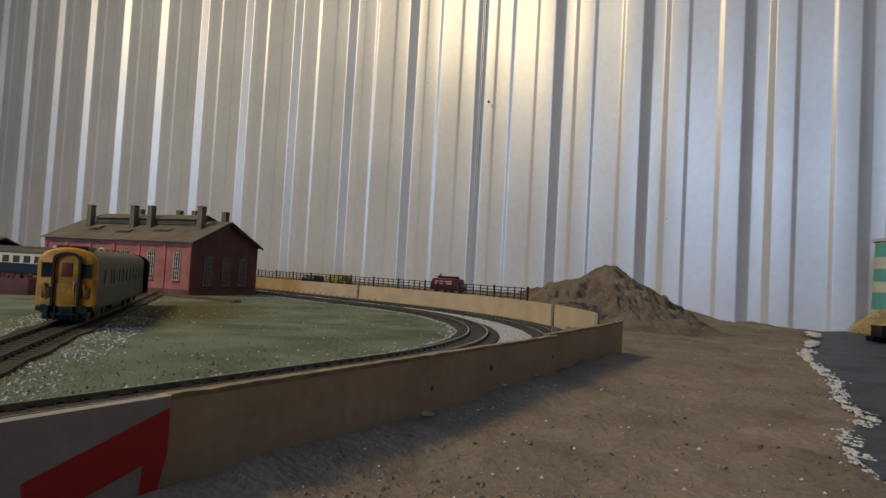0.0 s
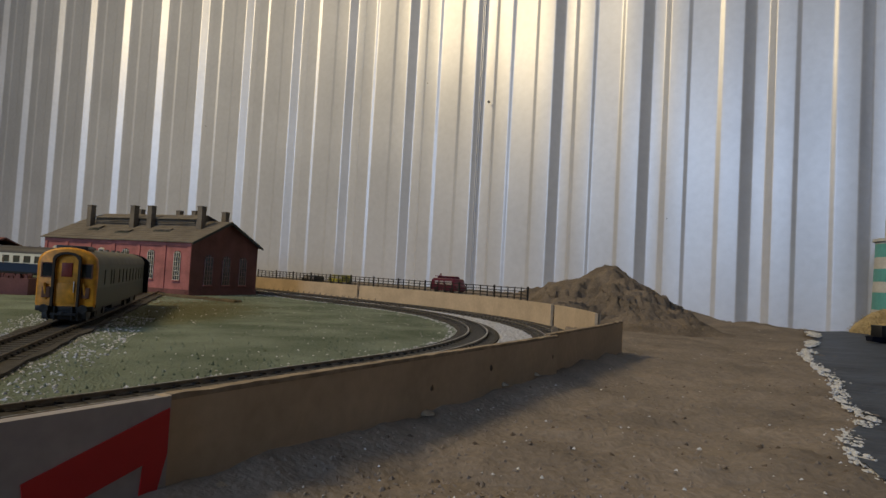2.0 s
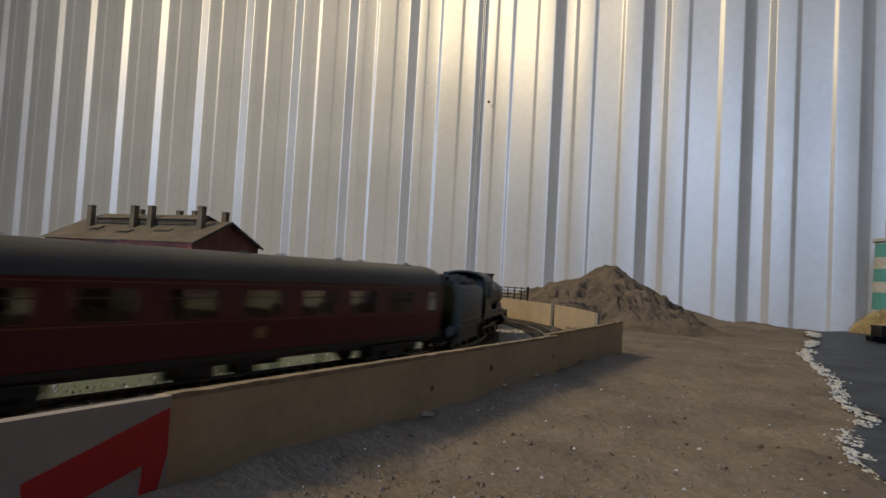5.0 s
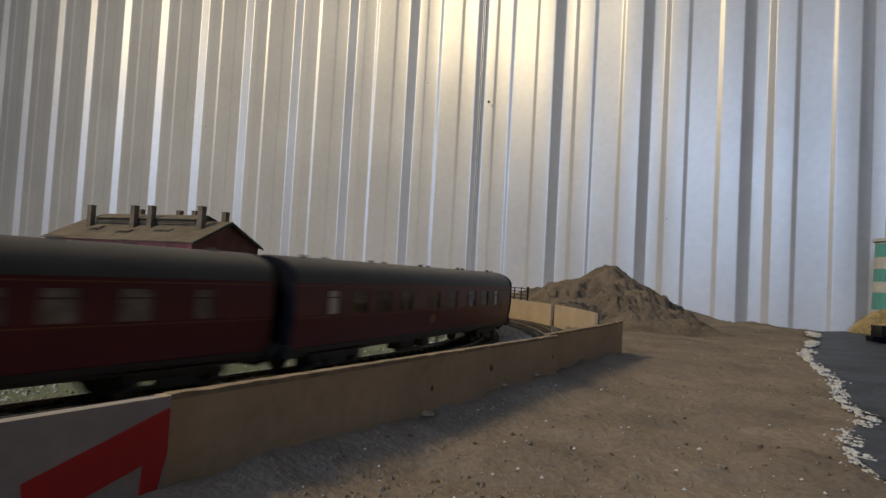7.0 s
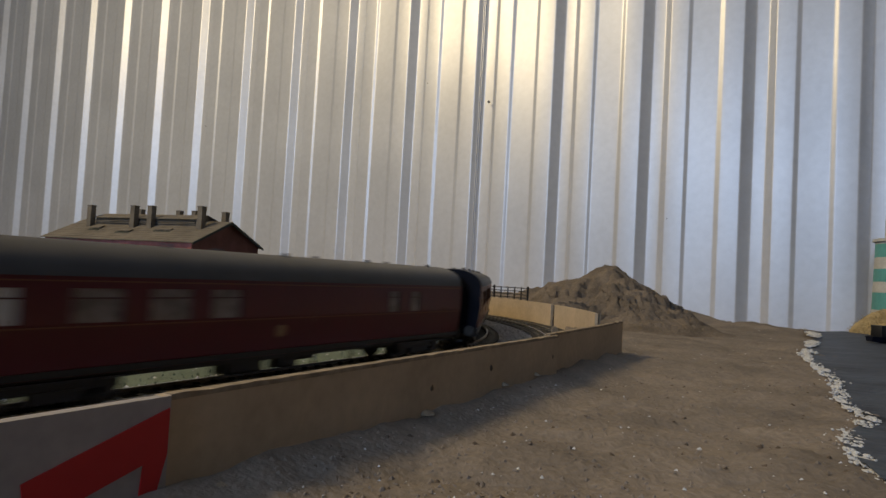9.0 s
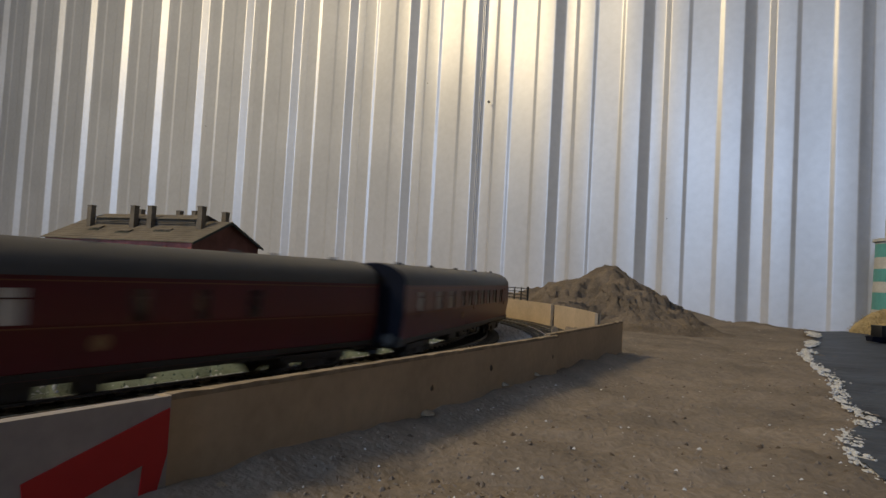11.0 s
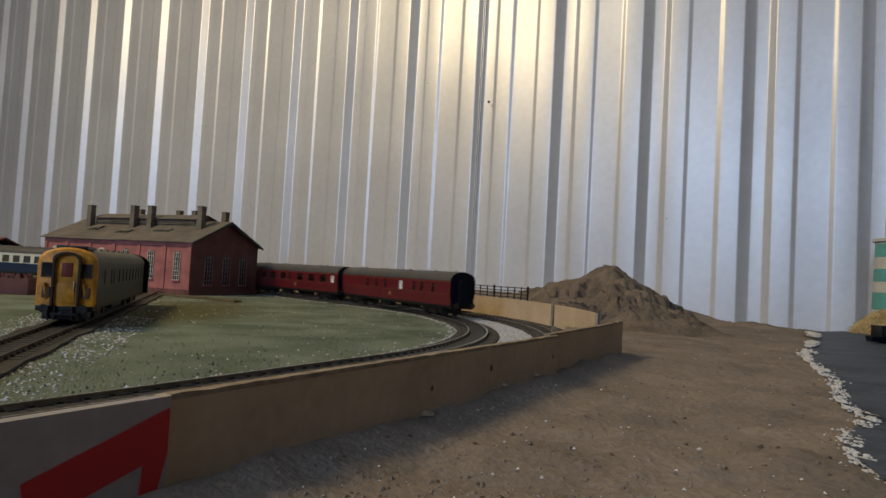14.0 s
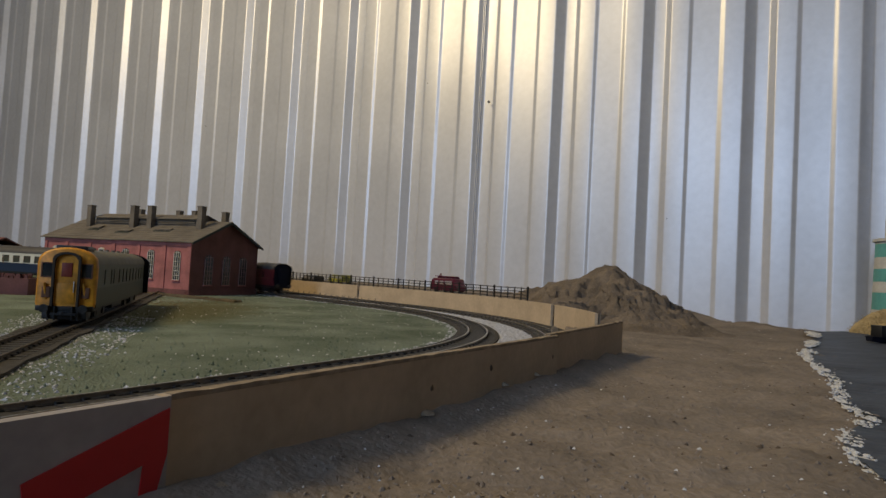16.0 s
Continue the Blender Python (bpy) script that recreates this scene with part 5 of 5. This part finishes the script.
# ---- railcar on the siding ----
def railcar():
    t = thing("railcar", "dull green electric railcar with a yellow gangwayed end", "train coach")
    L2, hw = 0.128, 0.0178
    wins = [(-0.104, 0.007)] + [(c, 0.010) for c in (-0.084, -0.064, -0.044, -0.024, -0.004, 0.016, 0.036)] + [(0.060, 0.006), (0.072, 0.006), (0.100, 0.008)]
    zs = (0.0125, 0.0262, 0.0372, 0.0412)
    for sy in (-1, 1):
        bm = bmesh.new()
        coach_side(bm, L2 * 2 - 0.002, sy * hw, wins, zs, sy)
        part("side", bm, M_EMUSIDE, t, "grey-green upper side", False)
        bm = bmesh.new()
        bm_box(bm, -L2, sy * hw - 0.0003, 0.0110, L2 - 0.001, sy * hw + 0.0003, 0.0245)
        part("lower_panel", bm, M_EMUGREEN, t, "dark dull green lower side", False)
        for c, w in wins:
            bm = bmesh.new()
            bm_box(bm, c - w / 2, sy * (hw - 0.0007) - 0.0001, zs[1], c + w / 2, sy * (hw - 0.0007) + 0.0001, zs[2])
            part("window_pane", bm, M_SIDEGLASS, t, "dusty dark window", False)
    bm = bmesh.new()
    prof = oval_roof(0.0408, 0.0518, hw + 0.0003)
    bm_loft(bm, [[(x, y, z) for y, z in prof] for x in (-L2, L2 - 0.001)])
    part("roof", bm, M_EMUROOF, t, "weathered grey-green roof")
    for i in range(8):
        bm = bmesh.new()
        bm_cyl(bm, (-0.105 + i * 0.028, 0.003, 0.0505), (-0.105 + i * 0.028, 0.003, 0.0530), 0.0018, 0.0014, n=10)
        part("roof_vent", bm, M_EMUROOF, t)
    bm = bmesh.new()
    bm_box(bm, 0.100, -0.010, 0.0495, 0.122, 0.010, 0.0535, 0.0012)
    part("roof_box", bm, M_BLACK, t, "black roof box over the cab")
    # the yellow end, bulging, with a recessed gangway door between two windows
    def end_ring(x, k, grow=0.0):
        pts = [(hw - 0.0008, 0.0110), (hw, 0.0140), (hw, 0.0408)] + oval_roof(0.0408, 0.0518, hw)[1:-1] + [(-hw, 0.0408), (-hw, 0.0140), (-hw + 0.0008, 0.0110)]
        return [(x, y * k, 0.0110 + (z - 0.0110) * (0.5 + 0.5 * k)) for y, z in pts]
    bm = bmesh.new()
    bm_loft(bm, [end_ring(L2 - 0.0020, 1.012), end_ring(L2 + 0.0010, 1.012), end_ring(L2 + 0.0024, 0.97), end_ring(L2 + 0.0028, 0.93)])
    end = part("cab_end", bm, M_YELLOW, t, "warning yellow cab end")
    xf = L2 + 0.0028
    for y in (-0.0117, 0.0117):
        bm = bmesh.new()
        bm_box(bm, xf - 0.001, y - 0.0032, 0.0318, xf + 0.0003, y + 0.0032, 0.0408, 0.0004)
        cw = part("cab_window", bm, M_DARKGLASS, end, "dark cab window")
        bm = bmesh.new()
        for a, b, c, d in ((-0.0037, 0.0312, 0.0037, 0.0320), (-0.0037, 0.0406, 0.0037, 0.0413), (-0.0037, 0.0320, -0.0030, 0.0406), (0.0030, 0.0320, 0.0037, 0.0406)):
            bm_box(bm, xf - 0.0006, y + a, b, xf + 0.0007, y + c, d)
        part("window_surround", bm, M_RUSTY, cw, "brown rubber window surround", False)
        bm = bmesh.new()
        bm_box(bm, xf - 0.001, y - 0.0026, 0.0175, xf + 0.0012, y + 0.0026, 0.0250, 0.0008)
        part("jumper_box", bm, M_RUSTY, end, "grimy jumper cable box")
        bm = bmesh.new()
        bm_cyl(bm, (xf, y, 0.0165), (xf + 0.0016, y - 0.001, 0.0275), 0.0008, n=8)
        part("hose", bm, M_YELLOW, end, "yellow air hose")
    def arch(k, z0, z1):
        return [(-k, z0), (-k, z1 - 0.005)] + [(-k * math.cos(math.pi * i / 8), z1 - 0.005 + 0.005 * math.sin(math.pi * i / 8)) for i in range(1, 8)] + [(k, z1 - 0.005), (k, z0)]
    bm = bmesh.new()
    outer, inner = arch(0.0084, 0.0118, 0.0488), arch(0.0070, 0.0118, 0.0474)
    rows = [[(x, y, z) for x, (y, z) in ((xf - 0.001, o), (xf + 0.0036, o), (xf + 0.0036, n), (xf - 0.001, n))] for o, n in zip(outer, inner)]
    bm_loft(bm, rows)
    part("gangway_frame", bm, M_SURROUND, end, "dark brown rubber gangway surround")
    bm = bmesh.new()
    bm_loft(bm, [[(x, y, z) for y, z in arch(0.0068, 0.0120, 0.0472)] for x in (xf - 0.001, xf + 0.0010)])
    door = part("gangway_door", bm, M_YELLOW, end, "bright yellow gangway door")
    bm = bmesh.new()
    bm_box(bm, xf + 0.0008, -0.0056, 0.0135, xf + 0.0015, 0.0056, 0.0275, 0.0003)
    part("door_panel", bm, M_YELLOW, door, "raised yellow lower door panel")
    bm = bmesh.new()
    bm_box(bm, L2 - 0.012, -0.0135, 0.0030, xf + 0.0006, 0.0135, 0.0095, 0.0012)
    for y in (-0.0095, -0.0055, 0.0050, 0.0085):
        bm_cyl(bm, (xf + 0.0012, y, 0.0025), (xf + 0.0020, y, 0.0120), 0.0008, n=8)
    part("pipework", bm, M_BLACK, t, "black pipes and beams under the cab end")
    bm = bmesh.new()
    bm_box(bm, xf + 0.0004, -0.0032, 0.0320, xf + 0.0016, 0.0032, 0.0415, 0.0003)
    part("headcode_panel", bm, M_RUSTRED, door, "dark red blank headcode panel")
    bm = bmesh.new()
    bm_cyl(bm, (xf + 0.0019, 0.0048, 0.0215), (xf + 0.0019, 0.0048, 0.0290), 0.0003, n=6)
    part("door_handle", bm, M_WHITE, door, "pale door handle")
    bm = bmesh.new()
    bm_box(bm, L2 - 0.004, -0.0172, 0.0085, xf + 0.001, 0.0172, 0.0122, 0.0006)
    part("headstock", bm, M_BLACK, t)
    buffers(t, xf, 1, 0.0105)
    coupling(t, L2 - 0.004, 1)
    bm = bmesh.new()
    pts = [(hw, 0.0105), (hw, 0.0408)] + oval_roof(0.0408, 0.0515, hw)[1:-1] + [(-hw, 0.0408), (-hw, 0.0105)]
    bm_loft(bm, [[(-L2 - 0.009, y * 0.98, z) for y, z in pts], [(-L2 - 0.006, y * 1.25, z * 1.004) for y, z in pts], [(-L2 - 0.0005, y * 1.25, z * 1.004) for y, z in pts]])
    part("rear_end", bm, M_NAVY, t, "dark blue-black rear end")
    bm = bmesh.new()
    for sy in (-1, 1):
        bm_box(bm, -L2, sy * 0.0125 - 0.0008, 0.0075, L2, sy * 0.0125 + 0.0008, 0.0112)
    bm_box(bm, -0.03, -0.012, 0.0040, 0.022, 0.012, 0.0100, 0.0006)
    part("underframe", bm, M_BLACK, t, smooth=False)
    for x in (-0.088, 0.088):
        b = new("bogie", BOGIE)
        b.parent = t
        b.matrix_basis = pose(x, 0, 0)
        for dx in (-0.0165, 0.0165):
            w = new("wheelset", WHEEL_S)
            w.parent = t
            w.matrix_basis = pose(x + dx, 0, 0.0062)
    p, h = siding(-0.1308, 0)
    t.matrix_world = pose(p.x, p.y, 0, 0, 0, math.degrees(h))
    return t


railcar()


# ---- what stands behind the railcar ----
def parked_coach():
    wins = [(-0.128, 0.008)] + evenly(12, 0.0125, -0.110, 0.110) + [(0.128, 0.008)]
    t = coach("blue and pale grey coach parked by the engine shed", wins, wins, pane_mat=M_SIDEGLASS, side_mat=M_GREYPAINT, lower_mat=M_BLUE, roof_mat=M_ROOF, lining=False, length=0.276)
    t.matrix_world = pose(-0.668, 0.965, 0.0045, 0, 0, -14.0)
    return t


def brick_bunker():
    """A low open brick bunker."""
    t = thing("brick_bunker", "low open bunker of dark red brick on the grass", "bunker", pose(-0.518, 0.752, -0.0041, 0, 0, 12))
    for x0, y0, x1, y1 in ((-0.030, -0.014, 0.024, -0.0115), (-0.030, -0.0115, -0.0275, 0.014), (0.0215, -0.0115, 0.024, 0.014), (-0.0275, 0.0115, 0.0215, 0.014)):
        bm = bmesh.new()
        bm_box(bm, x0, y0, 0, x1, y1, 0.0200, 0.0004)
        part("brick_side", bm, M_GABLE, t)
    bm = bmesh.new()
    rnd = random.Random(41)
    for _ in range(70):
        x, y = rnd.uniform(-0.025, 0.019), rnd.uniform(-0.0095, 0.0095)
        r = rnd.uniform(0.0012, 0.0026)
        bm_box(bm, x - r, y - r, 0.012, x + r, y + r, 0.0185 + rnd.random() * 0.007)
    tagged(part("rubble", bm, M_GABLE, t, "heaped dark reddish rubble", False), kind="stuff")
    return t


def far_hut():
    """The brown roof seen over the parked coach."""
    t = thing("goods_hut", "small brown-roofed hut behind the parked coach", "building", pose(-0.940, 1.235, -0.0041, 0, 0, -14))
    bm = bmesh.new()
    bm_box(bm, -0.085, -0.035, 0, 0.085, 0.035, 0.062)
    part("wall", bm, M_GABLE, t, "dark brown wall", False)
    bm = bmesh.new()
    pts = [(-0.040, 0.060), (-0.040, 0.0625), (0, 0.078), (0.040, 0.0625), (0.040, 0.060), (0, 0.0755)]
    bm_loft(bm, [[(x, y, z) for y, z in pts] for x in (-0.090, 0.090)])
    part("roof", bm, M_GABLE, t, "dark brown pitched roof", False)
    bm = bmesh.new()
    bm_box(bm, 0.010, -0.006, 0.070, 0.022, 0.006, 0.084)
    part("chimney", bm, M_GABLE, t, smooth=False)
    return t


parked_coach()
brick_bunker()
far_hut()


# ---- the dark water sheet and what stands on it ----
def sea_edge(f):
    """The shore from the wall towards the camera."""
    xs = ((0.499, 0.856), (0.4495, 0.7456), (0.375, 0.625), (0.3234, 0.5464), (0.2754, 0.4685), (0.2301, 0.3685), (0.2192, 0.3434), (0.180, 0.2789), (0.1736, 0.2608), (0.1699, 0.2464), (0.154, 0.2272), (0.1323, 0.2019), (0.1253, 0.1866), (0.1155, 0.1623), (0.105, 0.13), (0.10, 0.08), (0.09, -0.05), (0.09, -0.3))
    k = f * (len(xs) - 1)
    i = min(int(k), len(xs) - 2)
    a, b = Vector(xs[i]), Vector(xs[i + 1])
    return a.lerp(b, k - i)


def sea():
    bm = bmesh.new()
    n = 90
    rows = []
    for i in range(n + 1):
        p = sea_edge(i / n)
        w = 0.0
        row = []
        for k in range(14):
            d = (k / 13) ** 1.5
            x, y = p.x + w - 0.001 + d * 0.62, p.y - d * 0.52
            z = max(ground_z(x, y) + 0.0012, 0.0005 + 0.0018 * noise.noise(Vector((x * 30, y * 30, 4))) - 0.002) if d < 0.05 else max(ground_z(x, y) + 0.0008, 0.0020 + 0.0012 * noise.noise(Vector((x * 34, y * 34, 4))) + 0.0006 * noise.noise(Vector((x * 110, y * 110, 4))))
            row.append(bm.verts.new((x, y, z)))
        rows.append(row)
    for a, b in zip(rows, rows[1:]):
        for k in range(13):
            bm.faces.new((a[k], a[k + 1], b[k + 1], b[k]))
    return structure("water", bm, M_SEA, "dark grey-blue painted water sheet beside the sand", "water", True)


def foam():
    """A ragged, lumpy line of white plaster along the shore, wider in some places, with a few blue-stained gaps."""
    rnd = random.Random(51)
    ball = bmesh.new()
    bmesh.ops.create_icosphere(ball, subdivisions=2, radius=1.0)
    unit = [v.co.copy() for v in ball.verts]
    tris = [[v.index for v in f.verts] for f in ball.faces]
    ball.free()
    verts, faces = [], []
    for i in range(2600):
        f = rnd.random() * 0.80
        p = sea_edge(f)
        c = noise.noise(Vector((f * 26, 0, 9)))
        if c < -0.16:
            continue
        near = smooth_step(0.2, 0.7, p.length)
        size = (0.0006 + 0.0011 * near) * (0.25 + rnd.random() ** 1.6) * (0.75 + 0.7 * c)
        d = Vector((rnd.gauss(0.0006, 0.0010 + 0.0018 * near) * (0.7 + c), rnd.gauss(0, 0.003)))
        z = max(ground_z(p.x + d.x, p.y + d.y) + 0.0003, 0.0008)
        centre = Vector((p.x + d.x, p.y + d.y, z))
        m = Euler((0, 0, rnd.gauss(1.1, 0.5))).to_matrix() @ Matrix.Diagonal((1.9 * size, 0.9 * size, 0.6 * size))
        b = len(verts)
        for u in unit:
            q = m @ u
            verts.append(tuple(centre + q * (1 + 0.9 * noise.noise((centre + q) * 600))))
        faces += [[b + k for k in f] for f in tris]
    me = bpy.data.meshes.new("plaster_foam")
    me.from_pydata(verts, [], faces)
    me.materials.append(M_FOAM)
    me.polygons.foreach_set("use_smooth", [True] * len(me.polygons))
    return tagged(new("plaster_foam", me), "ragged white plaster foam along the shore", "foam", kind="stuff")


sea()
foam()


def wrecked_boat():
    t = thing("model_boat", "small dark model boat lying on the water sheet", "model boat", pose(0.478, 0.652, 0.0024, 0, 0, 20))
    bm = bmesh.new()
    rings = []
    for x, k, z in ((-0.040, 0.35, 0.002), (-0.030, 0.8, 0.0005), (-0.005, 1, 0), (0.025, 0.9, 0), (0.040, 0.7, 0.001)):
        rings.append([(x, -0.012 * k, 0.006), (x, -0.008 * k, z * 0.5), (x, 0.008 * k, z * 0.5), (x, 0.012 * k, 0.006)])
    bm_loft(bm, rings)
    part("hull", bm, M_NAVY, t, "dark hull", False)
    bm = bmesh.new()
    bm_box(bm, -0.030, -0.006, 0.005, -0.020, 0.006, 0.0175, 0.0012)
    part("engine_housing", bm, M_BLACK, t)
    bm = bmesh.new()
    bm_box(bm, -0.016, -0.008, 0.005, 0.020, 0.008, 0.0125, 0.0015)
    part("cabin", bm, M_GREYPAINT, t, "pale grey cabin roof")
    bm = bmesh.new()
    bm_box(bm, -0.014, -0.0083, 0.0068, 0.018, 0.0083, 0.0102)
    part("cabin_window", bm, M_DARKGLASS, t, "dark cabin windows", False)
    return t


def straw_bank():
    """A soft mound of straw-coloured fibre."""
    bm = bmesh.new()
    c = Vector((0.624, 0.800, 0.0))
    rows = []
    for j in range(9):
        f = j / 8 * math.pi / 2
        row = []
        for i in range(40):
            a = 6.2832 * i / 40
            k = 1 + 0.14 * noise.noise(Vector((math.cos(a) * 2, math.sin(a) * 2, f))) + 0.05 * noise.noise(Vector((math.cos(a) * 9, math.sin(a) * 9, f * 4)))
            row.append(bm.verts.new((c.x + 0.088 * math.cos(f) * math.cos(a) * k, c.y + 0.060 * math.cos(f) * math.sin(a) * k, c.z - 0.004 + 0.042 * math.sin(f) * k)))
        rows.append(row)
    for a, b in zip(rows, rows[1:]):
        for i in range(40):
            j = (i + 1) % 40
            bm.faces.new((a[i], a[j], b[j], b[i]))
    bm.faces.new(rows[-1])
    mound = part("mound", bm, M_STRAW, None, smooth=True)
    rnd = random.Random(61)
    verts, faces = [], []
    for _ in range(2600):
        a, f = rnd.random() * 6.2832, rnd.random() * 1.5
        p = Vector((c.x + 0.088 * math.cos(f) * math.cos(a), c.y + 0.060 * math.cos(f) * math.sin(a), c.z - 0.004 + 0.042 * math.sin(f)))
        n = Vector((math.cos(f) * math.cos(a), math.cos(f) * math.sin(a), math.sin(f) + 0.2)) + Vector((rnd.gauss(0, 0.5), rnd.gauss(0, 0.5), rnd.gauss(0, 0.4)))
        n = n.normalized() * rnd.uniform(0.003, 0.008)
        w = Vector((rnd.gauss(0, 1), rnd.gauss(0, 1), rnd.gauss(0, 1))).normalized() * 0.0004
        b = len(verts)
        verts += [p - w, p + w, p + n]
        faces.append((b, b + 1, b + 2))
    me = bpy.data.meshes.new("fibres")
    me.from_pydata([tuple(v) for v in verts], [], faces)
    me.materials.append(M_STRAW)
    t = thing("straw_bank", "soft straw-coloured fibre mound by the wall", "straw")
    mound.parent = t
    fib = new("fibres", me)
    fib.parent = t
    tagged(fib, kind="stuff")
    return t


def banded_tower():
    """The white tower with blue-green bands."""
    t = thing("banded_tower", "white model tower with blue-green bands", "tower", pose(0.645, 0.86, 0))
    heights = (-0.012, 0.032, 0.056, 0.071, 0.089, 0.105, 0.124, 0.127)
    for k, (za, zb) in enumerate(zip(heights, heights[1:])):
        bm = bmesh.new()
        bm_cyl(bm, (0, 0, za), (0, 0, zb), 0.0420 - 0.03 * za, 0.0420 - 0.03 * zb, n=48)
        teal = k % 2 == 1
        part("band" if teal else "course", bm, M_TEAL if teal else M_TOWER, t, "blue-green painted band" if teal else "white painted course")
    bm = bmesh.new()
    bm_cyl(bm, (0, 0, 0.127), (0, 0, 0.131), 0.0415, n=48)
    part("gallery", bm, M_TOWER, t, "white projecting gallery")
    bm = bmesh.new()
    bm_cyl(bm, (0, 0, 0.131), (0, 0, 0.158), 0.027, n=32)
    part("lantern_room", bm, M_TOWER, t)
    return t


wrecked_boat()
straw_bank()
banded_tower()

# ---- the train: tail first ----
PITCH = 0.280
COACH_KINDS = (
    ("maroon full brake coach with few small windows", BRAKE, BRAKE, -0.002),
    ("maroon passenger coach with compartment windows", CORRIDOR, MIXED, -0.020),
    ("maroon brake coach, half of it windowed", CORRIDOR, HALFBR, -0.012),
    ("maroon compartment coach with many narrow windows", CORRIDOR, MIXED, -0.002),
    ("maroon corridor coach with wide windows", CORRIDOR, COMPART, -0.004),
    ("maroon open coach with large windows", OPENC, OPENC, 0.0),
)
TRAIN = []
for k, (lab, wa, wb, em) in enumerate(COACH_KINDS):
    TRAIN.append((coach(lab, wa, wb, em, pane_mat=M_CLOUDY if k in (1, 2, 3) else None), PITCH * k + PITCH / 2, 0.098))
TRAIN.append((tender_engine(), 6 * PITCH + 0.100, 0.050))
TRAIN.append((tank_engine(), 6 * PITCH + 0.310, 0.040))


def rear_at(t):
    """How far along the line the train's tail is."""
    T = (0, 2.33, 2.6, 3.3, 4.04, 6.63, 7.5, 7.95, 9.2, 10.4, 11.57, 12, 12.5, 13, 13.5, 14, 14.5, 15, 16)
    V = (-2.790, -2.252, -2.187, -2.036, -1.860, -1.298, -1.118, -1.013, -0.742, -0.458, -0.173, -0.073, 0.033, 0.146, 0.258, 0.368, 0.474, 0.580, 0.834)
    slopes = [(V[min(i + 1, len(T) - 1)] - V[max(i - 1, 0)]) / (T[min(i + 1, len(T) - 1)] - T[max(i - 1, 0)]) for i in range(len(T))]
    i = max(k for k in range(len(T) - 1) if T[k] <= t or k == 0)
    h = T[i + 1] - T[i]
    u = (t - T[i]) / h
    return ((1 + 2 * u) * (1 - u) ** 2) * V[i] + u * (1 - u) ** 2 * h * slopes[i] + u * u * (3 - 2 * u) * V[i + 1] + u * u * (u - 1) * h * slopes[i + 1]


def on_track(s, half):
    """The pose of a vehicle whose two bogies stand half metres before and behind s."""
    a, _ = line(s - half)
    b, _ = line(s + half)
    c = (a + b) / 2
    return pose(c.x, c.y, 0, 0, 0, math.degrees(math.atan2(b.y - a.y, b.x - a.x)))


def motions():
    for ob, ahead, half in TRAIN:
        walk(ob, [(i * 0.2, on_track(rear_at(i * 0.2) + ahead, half)) for i in range(81)])
    # wheels roll without slipping, one row each thirtieth of a second
    moving = {ob for ob, _, _ in TRAIN}
    ways = [rear_at(i / 30) for i in range(481)]
    for ob, x, r in ROLLING:
        if ob.parent not in moving:
            continue
        walk(ob, [(i / 30, pose(x, 0, r, 0, math.degrees(ways[i] / r) % 360, 0)) for i in range(481)])


motions()
